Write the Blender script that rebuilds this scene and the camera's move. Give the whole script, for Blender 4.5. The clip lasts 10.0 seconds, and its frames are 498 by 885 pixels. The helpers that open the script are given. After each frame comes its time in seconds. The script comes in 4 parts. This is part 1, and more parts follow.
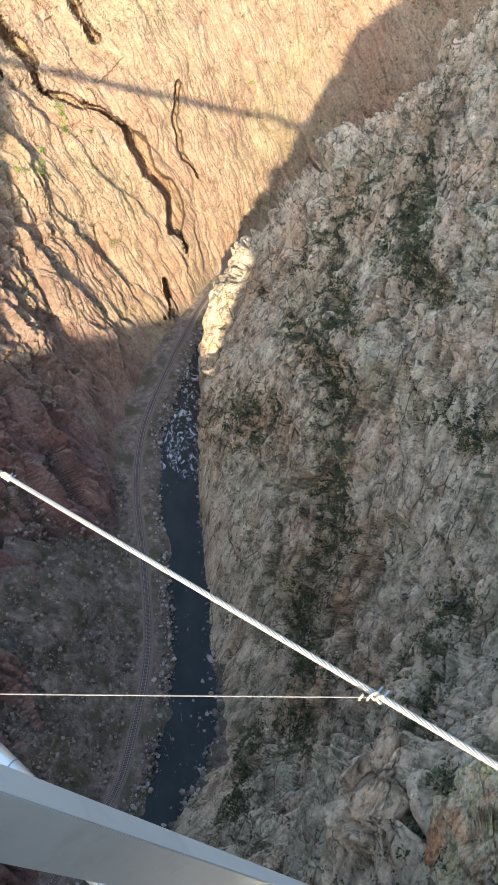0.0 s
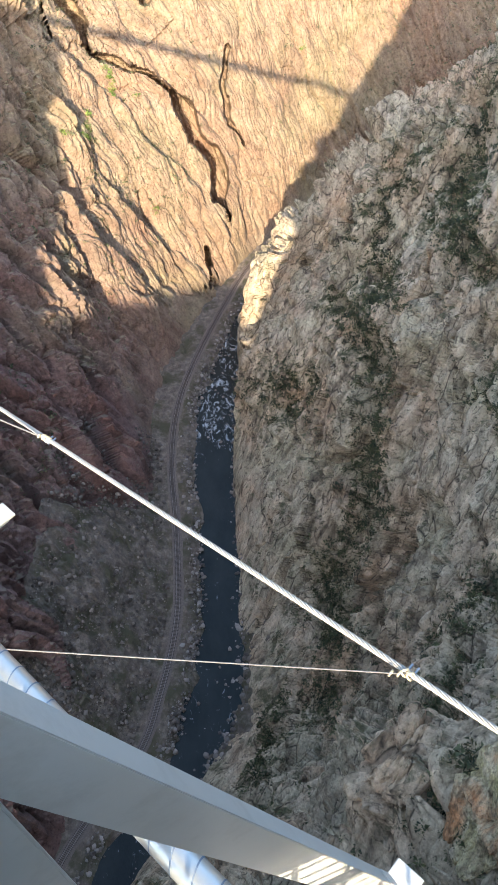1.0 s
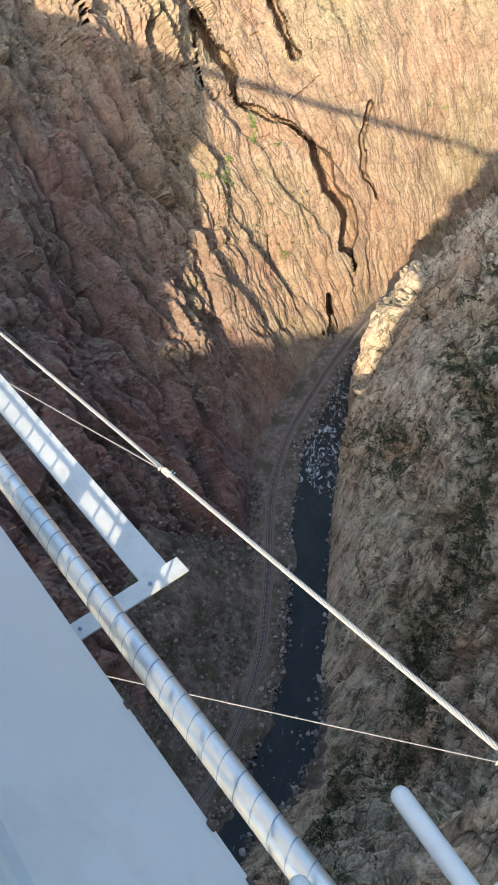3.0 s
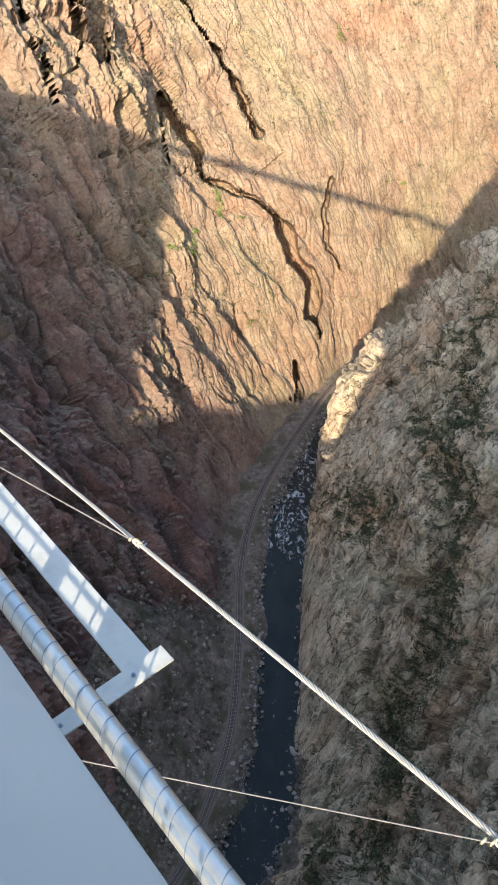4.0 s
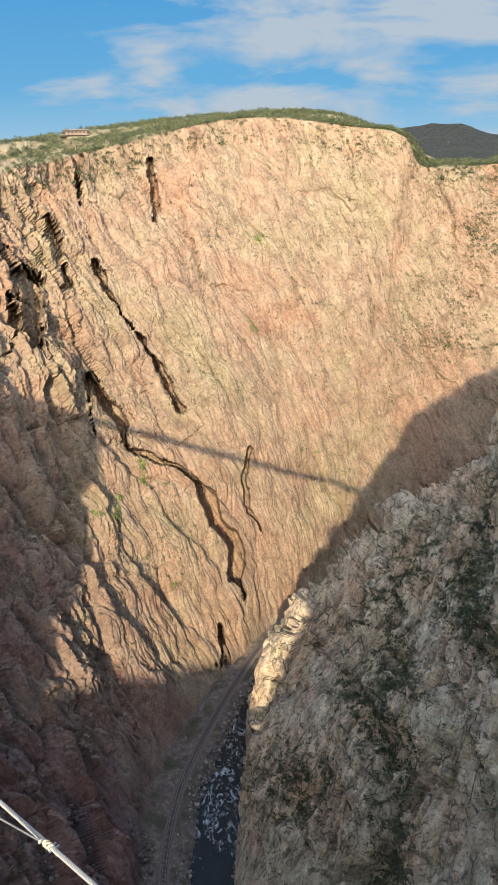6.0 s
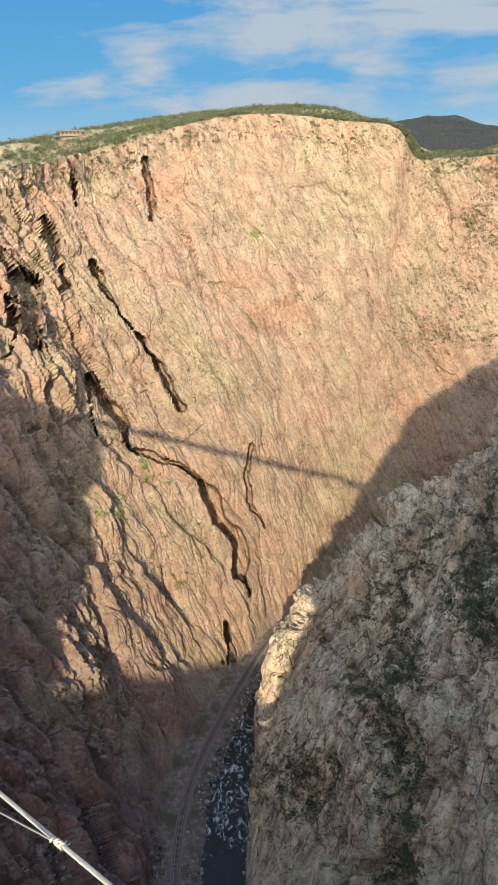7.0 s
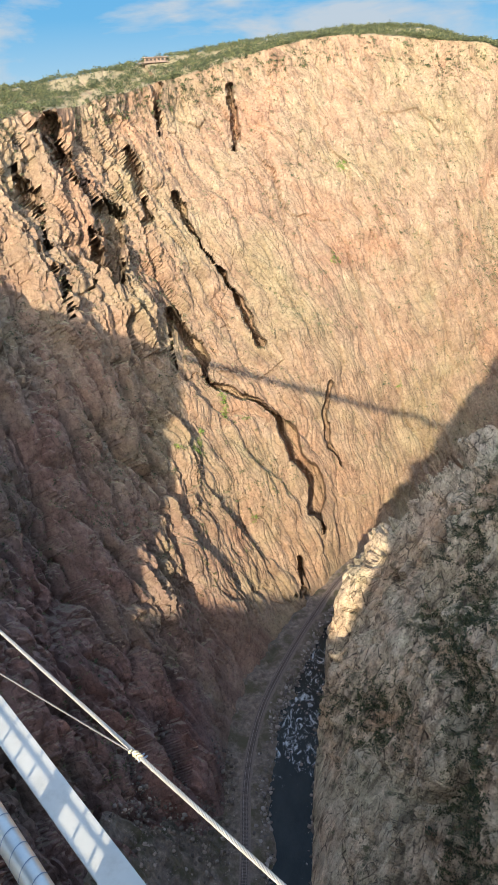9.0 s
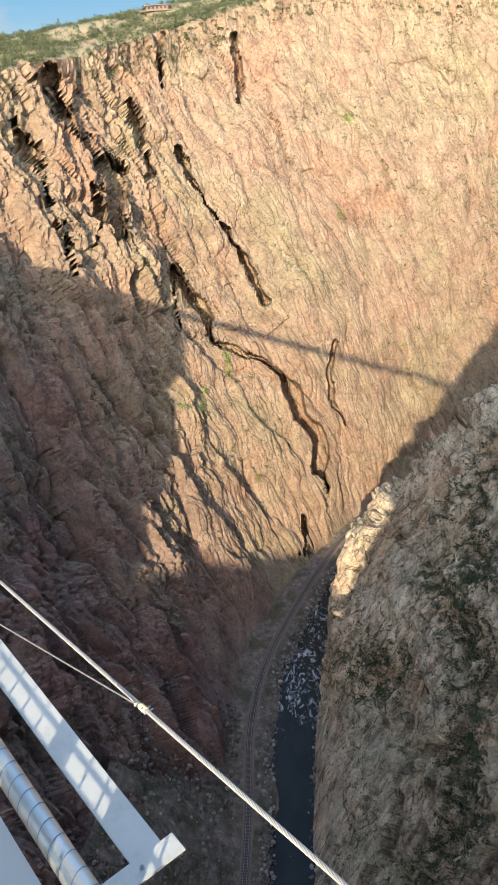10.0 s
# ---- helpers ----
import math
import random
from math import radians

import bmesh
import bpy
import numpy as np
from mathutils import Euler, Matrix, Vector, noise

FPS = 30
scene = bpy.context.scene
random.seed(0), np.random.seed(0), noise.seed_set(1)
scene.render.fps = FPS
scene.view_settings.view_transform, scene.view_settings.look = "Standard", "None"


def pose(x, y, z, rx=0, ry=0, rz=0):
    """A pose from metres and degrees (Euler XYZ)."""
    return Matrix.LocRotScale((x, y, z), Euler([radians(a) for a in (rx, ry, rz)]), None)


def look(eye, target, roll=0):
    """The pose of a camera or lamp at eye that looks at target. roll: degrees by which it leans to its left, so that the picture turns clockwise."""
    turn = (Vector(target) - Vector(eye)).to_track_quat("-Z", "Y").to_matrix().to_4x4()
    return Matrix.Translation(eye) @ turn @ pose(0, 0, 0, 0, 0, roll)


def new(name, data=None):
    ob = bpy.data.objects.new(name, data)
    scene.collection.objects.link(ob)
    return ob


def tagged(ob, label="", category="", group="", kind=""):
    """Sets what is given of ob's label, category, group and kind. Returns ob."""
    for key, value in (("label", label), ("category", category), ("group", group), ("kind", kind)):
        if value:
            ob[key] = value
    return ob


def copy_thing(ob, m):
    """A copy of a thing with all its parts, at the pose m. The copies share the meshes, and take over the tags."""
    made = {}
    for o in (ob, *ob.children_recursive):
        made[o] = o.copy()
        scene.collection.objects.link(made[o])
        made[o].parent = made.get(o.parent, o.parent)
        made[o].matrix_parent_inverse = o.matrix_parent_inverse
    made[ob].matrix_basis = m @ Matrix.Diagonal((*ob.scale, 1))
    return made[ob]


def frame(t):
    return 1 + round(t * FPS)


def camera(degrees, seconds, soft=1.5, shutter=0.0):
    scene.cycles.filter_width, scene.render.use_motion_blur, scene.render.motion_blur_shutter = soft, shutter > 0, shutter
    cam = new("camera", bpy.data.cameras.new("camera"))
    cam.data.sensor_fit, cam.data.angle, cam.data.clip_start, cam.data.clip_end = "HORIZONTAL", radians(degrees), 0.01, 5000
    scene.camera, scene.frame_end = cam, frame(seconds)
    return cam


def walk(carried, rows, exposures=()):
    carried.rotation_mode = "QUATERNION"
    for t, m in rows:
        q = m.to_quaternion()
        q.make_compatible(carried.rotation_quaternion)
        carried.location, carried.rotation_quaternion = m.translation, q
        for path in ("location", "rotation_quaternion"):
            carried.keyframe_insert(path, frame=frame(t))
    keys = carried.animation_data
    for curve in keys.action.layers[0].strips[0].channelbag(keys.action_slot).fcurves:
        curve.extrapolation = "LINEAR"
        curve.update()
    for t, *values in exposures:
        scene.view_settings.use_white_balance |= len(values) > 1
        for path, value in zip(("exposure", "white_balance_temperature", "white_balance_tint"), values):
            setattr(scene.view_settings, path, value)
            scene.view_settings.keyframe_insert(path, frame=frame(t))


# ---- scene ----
LENS = 35.84
PATH = [
    (0, 0.39, -0.095, -0.053, 43.32, 2.02, -6.81),
    (0.5, 0.384, -0.095, -0.053, 41.94, 2.17, -6.87),
    (1, 0.323, -0.075, -0.077, 41.35, 2.46, -3.39),
    (1.5, 0.235, -0.07, -0.047, 41.49, 4.28, 2.99),
    (2, 0.097, -0.072, -0.012, 42.09, 4.5, 4.88),
    (2.5, -0.006, 0.004, 0.005, 43.83, 3.74, 5.89),
    (2.7, -0.020, 0.016, 0.010, 44.59, 3.77, 6.42),
    (3.8, -0.102, 0.093, 0.042, 47.27, 3.18, 5.47),
    (4, -0.120, 0.106, 0.049, 49.87, 2.63, 4.24),
    (4.5, -0.150, 0.108, 0.085, 58.21, 2.09, 3.89),
    (5, -0.18, 0.147, 0.139, 67.36, 1.04, 2.94),
    (5.5, -0.161, 0.161, 0.154, 69.04, -0, 0),
    (7, -0.145, 0.118, 0.13, 68.8, 2.15, -1.6),
    (7.5, -0.139, 0.112, 0.129, 66.09, 3.19, 1.45),
    (8, -0.131, 0.108, 0.127, 64.85, 3.43, 2.72),
    (8.5, -0.137, 0.105, 0.13, 64.48, 3.31, 3.74),
    (9, -0.144, 0.103, 0.135, 64.35, 3.14, 4.31),
    (9.5, -0.133, 0.095, 0.129, 62.84, 3.14, 4.44),
    (10, -0.147, 0.113, 0.11, 61.34, 3.19, 4.62),
]

cam = camera(LENS, 10.0, soft=0.8)
# the clip's camera opens up over the dark gorge and closes down towards the bright wall
walk(cam, [(t, pose(*p)) for t, *p in PATH], [(0.0, 2.31), (0.8, 2.33), (1.5, 2.43), (2.0, 2.28), (2.5, 2.01), (4.0, 1.93), (4.5, 1.83), (5.5, 1.6), (7.0, 1.58), (8.0, 1.68), (9.0, 1.75), (10.0, 1.73)])

# ---- light: low sun behind the camera, clear sky ----
SUN_UP, SUN_FROM = 23.6, 188.0
world = bpy.data.worlds.new("world")
scene.world = world
world.use_nodes = True
wn, wl = world.node_tree.nodes, world.node_tree.links
sky = wn.new("ShaderNodeTexSky")
sky.sky_type, sky.sun_disc = "NISHITA", False
sky.sun_elevation, sky.sun_rotation = radians(SUN_UP), radians(SUN_FROM)
warm = wn.new("ShaderNodeMix")
warm.data_type, warm.blend_type = "RGBA", "MULTIPLY"
warm.inputs[0].default_value, warm.inputs[7].default_value = 1.0, (1.0, 0.965, 0.92, 1)
wl.new(sky.outputs[0], warm.inputs[6])
wl.new(warm.outputs[2], wn["Background"].inputs[0])
wn["Background"].inputs[1].default_value = 0.21
sun = new("sun", bpy.data.lights.new("sun", "SUN"))
sun.data.energy, sun.data.angle, sun.data.color = 2.45, radians(0.53), (1.0, 0.86, 0.66)
TO_SUN = Vector((math.sin(radians(SUN_FROM)) * math.cos(radians(SUN_UP)), math.cos(radians(SUN_FROM)) * math.cos(radians(SUN_UP)), math.sin(radians(SUN_UP))))
sun.matrix_world = look((0, 0, 0), -TO_SUN)


# ---- noise on arrays ----
def rnd(ix, iy, iz, seed):
    h = (ix.astype(np.int64) * 374761393 + iy.astype(np.int64) * 668265263 + iz.astype(np.int64) * 2147483647 + seed * 1274126177) & 0xFFFFFFFF
    h = ((h ^ (h >> 13)) * 1274126177) & 0xFFFFFFFF
    h = ((h ^ (h >> 16)) * 2246822519) & 0xFFFFFFFF
    return ((h ^ (h >> 15)) & 0xFFFFFF) / 16777216.0


def smooth(p, size, seed=0):
    """Smooth noise from -1 to 1 of blobs of that size."""
    q = p / size
    i = np.floor(q)
    f = q - i
    f = f * f * f * (f * (f * 6 - 15) + 10)
    i = i.astype(np.int64)
    out = np.zeros(len(p))
    for a in (0, 1):
        wx = f[:, 0] if a else 1 - f[:, 0]
        for b in (0, 1):
            wy = f[:, 1] if b else 1 - f[:, 1]
            for c in (0, 1):
                wz = f[:, 2] if c else 1 - f[:, 2]
                out += wx * wy * wz * rnd(i[:, 0] + a, i[:, 1] + b, i[:, 2] + c, seed)
    return out * 2 - 1


def layered(p, size, octaves=4, seed=0, gain=0.5):
    return sum(smooth(p, size / 2 ** k, seed + k) * gain ** k for k in range(octaves))


def facets(p, size, seed=0, tilt=0.6):
    """Blocky relief: each cell of broken rock is a tilted plane with a step to the next. Also gives how near the next cell is."""
    q = p / size
    i0 = np.floor(q - 0.5).astype(np.int64)
    near, second, out = np.full(len(p), 9.0), np.full(len(p), 9.0), np.zeros(len(p))
    for a in (0, 1):
        for b in (0, 1):
            for c in (0, 1):
                ix, iy, iz = i0[:, 0] + a, i0[:, 1] + b, i0[:, 2] + c
                r = [rnd(ix, iy, iz, seed + k) for k in range(3)]
                d = q - np.stack([ix + 0.12 + 0.76 * r[0], iy + 0.12 + 0.76 * r[1], iz + 0.12 + 0.76 * r[2]], 1)
                far = (d * d).sum(1)
                level = (r[0] * 7.3 + r[1] * 3.1) % 1.0 * 2 - 1
                lean = [((r[k] * 17.7 + r[(k + 1) % 3] * 5.9) % 1.0 * 2 - 1) for k in range(3)]
                plane = level + 2 * tilt * (lean[0] * d[:, 0] + lean[1] * d[:, 1] + lean[2] * d[:, 2])
                first = far < near
                second = np.where(first, near, np.minimum(second, far))
                out = np.where(first, plane, out)
                near = np.where(first, far, near)
    return out, np.sqrt(second) - np.sqrt(near)


# ---- materials ----
def mat(name, rough=0.8, metal=0.0, color=(0.5, 0.5, 0.5)):
    m = bpy.data.materials.new(name)
    m.use_nodes = True
    b = m.node_tree.nodes["Principled BSDF"]
    b.inputs["Roughness"].default_value, b.inputs["Metallic"].default_value = rough, metal
    b.inputs["Base Color"].default_value = (*color, 1)
    return m


def node(m, kind, **sets):
    n = m.node_tree.nodes.new("ShaderNode" + kind)
    for k, v in sets.items():
        if k in n.inputs:
            n.inputs[k].default_value = v
    return n


def join(m, a, b):
    m.node_tree.links.new(a, b)


def ramp(m, fac, stops):
    r = node(m, "ValToRGB")
    el = r.color_ramp.elements
    while len(el) < len(stops):
        el.new(0.5)
    for e, (pos, col) in zip(el, stops):
        e.position, e.color = pos, (*col, 1)
    join(m, fac, r.inputs[0])
    return r.outputs[0]


def mixed(m, fac, a, b, mode="MIX"):
    n = m.node_tree.nodes.new("ShaderNodeMix")
    n.data_type, n.blend_type = "RGBA", mode
    for sock, val in ((n.inputs[0], fac), (n.inputs[6], a), (n.inputs[7], b)):
        if isinstance(val, (int, float)):
            sock.default_value = val
        elif isinstance(val, tuple):
            sock.default_value = (*val, 1)
        else:
            join(m, val, sock)
    return n.outputs[2]


def noise_node(m, coord, size, detail=6, rough=0.6, distort=0.0):
    n = node(m, "TexNoise", Scale=1.0 / size, Detail=detail, Roughness=rough, Distortion=distort)
    join(m, coord, n.inputs["Vector"])
    return n.outputs[0]


def stretched(m, scale, turn=(0, 0, 0)):
    g = node(m, "NewGeometry")
    mp = node(m, "Mapping")
    mp.inputs["Scale"].default_value, mp.inputs["Rotation"].default_value = scale, [radians(a) for a in turn]
    join(m, g.outputs["Position"], mp.inputs["Vector"])
    return mp.outputs[0]


def drawn(m, way, k):
    """World position, squeezed along a direction, so that patterns run out along it."""
    way = Vector(way).normalized()
    g = node(m, "NewGeometry")
    dot = node(m, "VectorMath")
    dot.operation = "DOT_PRODUCT"
    dot.inputs[1].default_value = way
    join(m, g.outputs["Position"], dot.inputs[0])
    back = node(m, "VectorMath")
    back.operation = "SCALE"
    back.inputs[0].default_value = way * -k
    join(m, dot.outputs["Value"], back.inputs["Scale"])
    add = node(m, "VectorMath")
    add.operation = "ADD"
    join(m, g.outputs["Position"], add.inputs[0])
    join(m, back.outputs[0], add.inputs[1])
    return add.outputs[0]


def bump(m, height, strength, distance, normal=None):
    b = node(m, "Bump", Strength=strength, Distance=distance)
    join(m, height, b.inputs["Height"])
    if normal:
        join(m, normal, b.inputs["Normal"])
    return b.outputs[0]


def math_node(m, op, a, b=None, c=None):
    n = node(m, "Math")
    n.operation = op
    for sock, val in zip(n.inputs, (a, b, c)):
        if val is None:
            continue
        if isinstance(val, (int, float)):
            sock.default_value = val
        else:
            join(m, val, sock)
    return n.outputs[0]


def warped(m, coord, size, amount):
    wob = node(m, "TexNoise", Scale=1.0 / size, Detail=3.0)
    join(m, coord, wob.inputs["Vector"])
    sc = node(m, "VectorMath")
    sc.operation = "SCALE"
    sc.inputs["Scale"].default_value = amount
    join(m, wob.outputs["Color"], sc.inputs[0])
    add = node(m, "VectorMath")
    add.operation = "ADD"
    join(m, coord, add.inputs[0])
    join(m, sc.outputs[0], add.inputs[1])
    return add.outputs[0]


def voronoi(m, coord, size, feature):
    v = node(m, "TexVoronoi", Scale=1.0 / size)
    v.feature = feature
    join(m, coord, v.inputs["Vector"])
    return v


def rock(name, dark, mid, light, tints, grass, grass_at, run_way, squeeze, fine=1.0, shade_tint=None, relief=1.0, jointed=1.0, crackle=0.6, blocks=0.12, gritty=0.8, gap=0.2, lean=0.75, turf=True, lichen=0.0, meadow=None):
    """Weathered granite: patches of colour, jointed blocks with thin dark cracks, grit, dry grass on the ledges."""
    m = mat(name, 0.93)
    bs = m.node_tree.nodes["Principled BSDF"]
    bs.inputs["Specular IOR Level"].default_value = 0.25
    plain = stretched(m, (1, 1, 1))
    run = drawn(m, run_way, squeeze)
    big = noise_node(m, plain, 55 * fine, 5, 0.6, 0.5)
    mids = noise_node(m, run, 10 * fine, 9, 0.66, 0.5)
    base = ramp(m, mids, [(0.32, dark), (0.49, mid), (0.68, light)])
    base = mixed(m, 1.0, base, ramp(m, big, [(0.34, tints[0]), (0.5, tints[1]), (0.66, tints[2])]), "MULTIPLY")
    # jointed blocks at three sizes: thin cracks, each block of its own tone
    shaped = warped(m, run, 3 * fine, 1.0 * fine)
    lines, heights = None, []
    for k, (size, lot) in enumerate(((10.0, 0.46), (4.2, 0.51), (1.7, 0.55))):
        edge = voronoi(m, shaped, size * fine, "DISTANCE_TO_EDGE")
        some = ramp(m, noise_node(m, plain, size * 1.7 * fine, 5, 0.7), [(lot, (0, 0, 0)), (lot + 0.12, (1, 1, 1))])
        width = gap / (size * fine) * (1.2, 0.9, 0.7)[k]
        near = math_node(m, "SUBTRACT", 1.0, math_node(m, "DIVIDE", edge.outputs["Distance"], width))
        ln = math_node(m, "MULTIPLY", math_node(m, "MAXIMUM", near, 0.0), some)
        lines = ln if lines is None else math_node(m, "MAXIMUM", lines, ln)
        heights.append(math_node(m, "MINIMUM", edge.outputs["Distance"], 0.16))
    v = voronoi(m, shaped, 4.2 * fine, "F1")
    sep = node(m, "SeparateColor")
    join(m, v.outputs["Color"], sep.inputs[0])
    base = mixed(m, 1.0, base, ramp(m, sep.outputs[0], [(0.0, (1 - blocks, 1 - blocks, 1 - blocks)), (1.0, (1 + blocks, 1 + blocks, 1 + blocks * 0.9))]), "MULTIPLY")
    grit = noise_node(m, plain, 1.6 * fine, 8, 0.78)
    base = mixed(m, gritty, base, ramp(m, grit, [(0.34, (0.40, 0.39, 0.38)), (0.44, (0.86, 0.86, 0.86)), (0.56, (1.1, 1.1, 1.1)), (0.68, (1.45, 1.45, 1.42))]), "MULTIPLY")
    if lichen:
        spots = noise_node(m, plain, 3.2 * fine, 10, 0.8, 0.8)
        base = mixed(m, math_node(m, "MULTIPLY", ramp(m, spots, [(0.54, (0, 0, 0)), (0.62, (1, 1, 1))]), lichen), base, (0.30, 0.29, 0.20))
    # grass and scrub on ledges, all over level ground
    geo = node(m, "NewGeometry")
    sepn = node(m, "SeparateXYZ")
    join(m, geo.outputs["Normal"], sepn.inputs[0])
    patch = noise_node(m, plain, 18 * fine, 9, 0.72, 0.5)
    if meadow:  # thicker cover towards one end of the wall
        sepm = node(m, "SeparateXYZ")
        join(m, geo.outputs["Position"], sepm.inputs[0])
        more = node(m, "MapRange")
        more.inputs["From Min"].default_value, more.inputs["From Max"].default_value, more.inputs["To Max"].default_value = meadow
        join(m, sepm.outputs[0], more.inputs["Value"])
        patch = math_node(m, "ADD", patch, more.outputs[0])
    lie = math_node(m, "MULTIPLY_ADD", sepn.outputs[2], lean, patch)
    cover = ramp(m, lie, [(grass_at + 0.20, (0, 0, 0)), (grass_at + 0.32, (1, 1, 1))])
    level = ramp(m, sepn.outputs[2], [(0.86, (0, 0, 0)), (0.93, (1, 1, 1))])
    green = ramp(m, noise_node(m, plain, 2.0 * fine, 7, 0.8), [(0.36, grass[0]), (0.5, grass[1]), (0.64, grass[2])])
    base = mixed(m, cover, base, green)
    if turf:  # pale dry ground on the plateau
        base = mixed(m, level, base, ramp(m, grit, [(0.3, (0.20, 0.165, 0.085)), (0.6, (0.34, 0.27, 0.155))]))
    if shade_tint:  # the wall's shade put into its colour: darker and bluer upstream, edge broken up
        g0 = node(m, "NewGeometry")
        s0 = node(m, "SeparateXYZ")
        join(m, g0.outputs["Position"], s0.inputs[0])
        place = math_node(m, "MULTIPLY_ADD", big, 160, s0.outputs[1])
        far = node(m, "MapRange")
        far.inputs["From Min"].default_value, far.inputs["From Max"].default_value = shade_tint[0], shade_tint[1]
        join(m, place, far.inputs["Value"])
        base = mixed(m, 1.0, base, mixed(m, far.outputs[0], shade_tint[2], (1.0, 1.0, 1.0)), "MULTIPLY")
    base = mixed(m, math_node(m, "MULTIPLY", lines, crackle), base, tuple(x * 0.22 for x in dark))
    join(m, base, bs.inputs["Base Color"])
    n = bump(m, mids, 0.8, 1.5 * fine * relief)
    n = bump(m, heights[0], 0.7, 7.0 * fine * jointed, n)
    n = bump(m, heights[1], 0.7, 3.2 * fine * jointed, n)
    n = bump(m, heights[2], 0.6, 1.3 * fine * jointed, n)
    n = bump(m, grit, 0.8, 0.45 * fine * relief, n)
    join(m, n, bs.inputs["Normal"])
    return m


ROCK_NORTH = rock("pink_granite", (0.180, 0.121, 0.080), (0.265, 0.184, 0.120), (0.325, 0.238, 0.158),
                  ((1.04, 0.90, 0.86), (0.98, 0.98, 0.98), (0.92, 1.02, 0.92)),
                  ((0.13, 0.12, 0.05), (0.24, 0.205, 0.10), (0.32, 0.27, 0.145)), 0.80, (0.35, -0.25, -0.9), 0.35, 1.0,
                  shade_tint=(330, 450, (0.66, 0.61, 0.80)), relief=0.8, jointed=0.22, crackle=0.42, blocks=0.06, gritty=0.9, gap=0.30, meadow=(70, 170, 0.22))
ROCK_SOUTH = rock("grey_granite", (0.150, 0.111, 0.076), (0.452, 0.349, 0.237), (0.605, 0.482, 0.342),
                  ((1.05, 0.92, 0.86), (1, 1, 1), (0.93, 1.0, 0.97)),
                  ((0.055, 0.062, 0.028), (0.125, 0.112, 0.060), (0.21, 0.17, 0.11)), 0.525, (0.45, 0.6, 0.65), 0.6, 0.5, relief=1.6, jointed=0.7, crackle=0.95, blocks=0.18, gritty=0.8, gap=0.22, lean=0.25, turf=False, lichen=0.2)


# ---- terrain ----
def spline(rows, steps):
    """Catmull-Rom through rows, with so many steps in each span."""
    a = np.array(rows, float)
    a = np.vstack([2 * a[0] - a[1], a, 2 * a[-1] - a[-2]])
    out = []
    for k, n in enumerate(steps):
        p0, p1, p2, p3 = a[k:k + 4]
        t = (np.arange(n) / n)[:, None]
        out.append(0.5 * (2 * p1 + (p2 - p0) * t + (2 * p0 - 5 * p1 + 4 * p2 - p3) * t ** 2 + (3 * p1 - p0 - 3 * p2 + p3) * t ** 3))
    out.append(a[-2][None])
    return np.vstack(out)


def grid_mesh(name, pts, material, flip=False, smooth_shade=False):
    n, m = pts.shape[:2]
    me = bpy.data.meshes.new(name)
    me.vertices.add(n * m)
    me.vertices.foreach_set("co", pts.reshape(-1).astype(np.float32))
    i = (np.arange(n - 1)[:, None] * m + np.arange(m - 1)[None, :]).reshape(-1)
    quad = np.stack([i, i + m, i + m + 1, i + 1], 1)
    if flip:
        quad = quad[:, ::-1]
    k = len(quad)
    me.loops.add(k * 4)
    me.loops.foreach_set("vertex_index", quad.reshape(-1).astype(np.int32))
    me.polygons.add(k)
    me.polygons.foreach_set("loop_start", (np.arange(k) * 4).astype(np.int32))
    me.polygons.foreach_set("use_smooth", np.full(k, smooth_shade))
    me.update(calc_edges=True)
    me.materials.append(material)
    return me


FLOOR = -289.5


def wall_shape(stations, steps, levels):
    """Loft from the foot of a canyon wall over its rim to the plateau. A station: foot x, y; rim x, y, z; hill height; bulge."""
    st = spline(stations, steps)
    foot, rim, hill, bulge = st[:, 0:2], st[:, 2:5], st[:, 5], st[:, 6]
    v = np.linspace(0, 1, levels)
    pts = np.zeros((len(st), levels, 3))
    for k, x in enumerate(v):
        g = x ** bulge
        pts[:, k, :2] = foot + (rim[:, :2] - foot) * g[:, None]
        pts[:, k, 2] = FLOOR + (rim[:, 2] - FLOOR) * x
    out = rim[:, :2] - foot
    out = out / np.linalg.norm(out, axis=1)[:, None]
    return pts, out, rim, hill


def normals(p):
    du = np.gradient(p, axis=0)
    dv = np.gradient(p, axis=1)
    n = np.cross(du, dv)
    return n / np.maximum(np.linalg.norm(n, axis=2, keepdims=True), 1e-9)


def plateau(rim, out, hill, seed):
    """From the displaced rim edge back over the hill to the far country."""
    dist = np.concatenate([np.linspace(2, 130, 44), [170, 240, 380, 700, 1500, 3500]])
    pts = np.zeros((len(rim), len(dist), 3))
    for k, d in enumerate(dist):
        pts[:, k, :2] = rim[:, :2] + out * d
        rise = min(1, d / 110.0)
        rise = rise * rise * (3 - 2 * rise)
        z = rim[:, 2] + (hill - rim[:, 2]) * rise
        if d > 130:
            z = z - (d - 130) * 0.06
        pts[:, k, 2] = z
    flat = pts.reshape(-1, 3) * np.array([1, 1, 0.2])
    bumps = layered(flat, 30, 4, seed) * 1.6
    pts[:, :, 2] += bumps.reshape(pts.shape[:2]) * np.minimum(1, dist / 12.0)[None]
    return pts


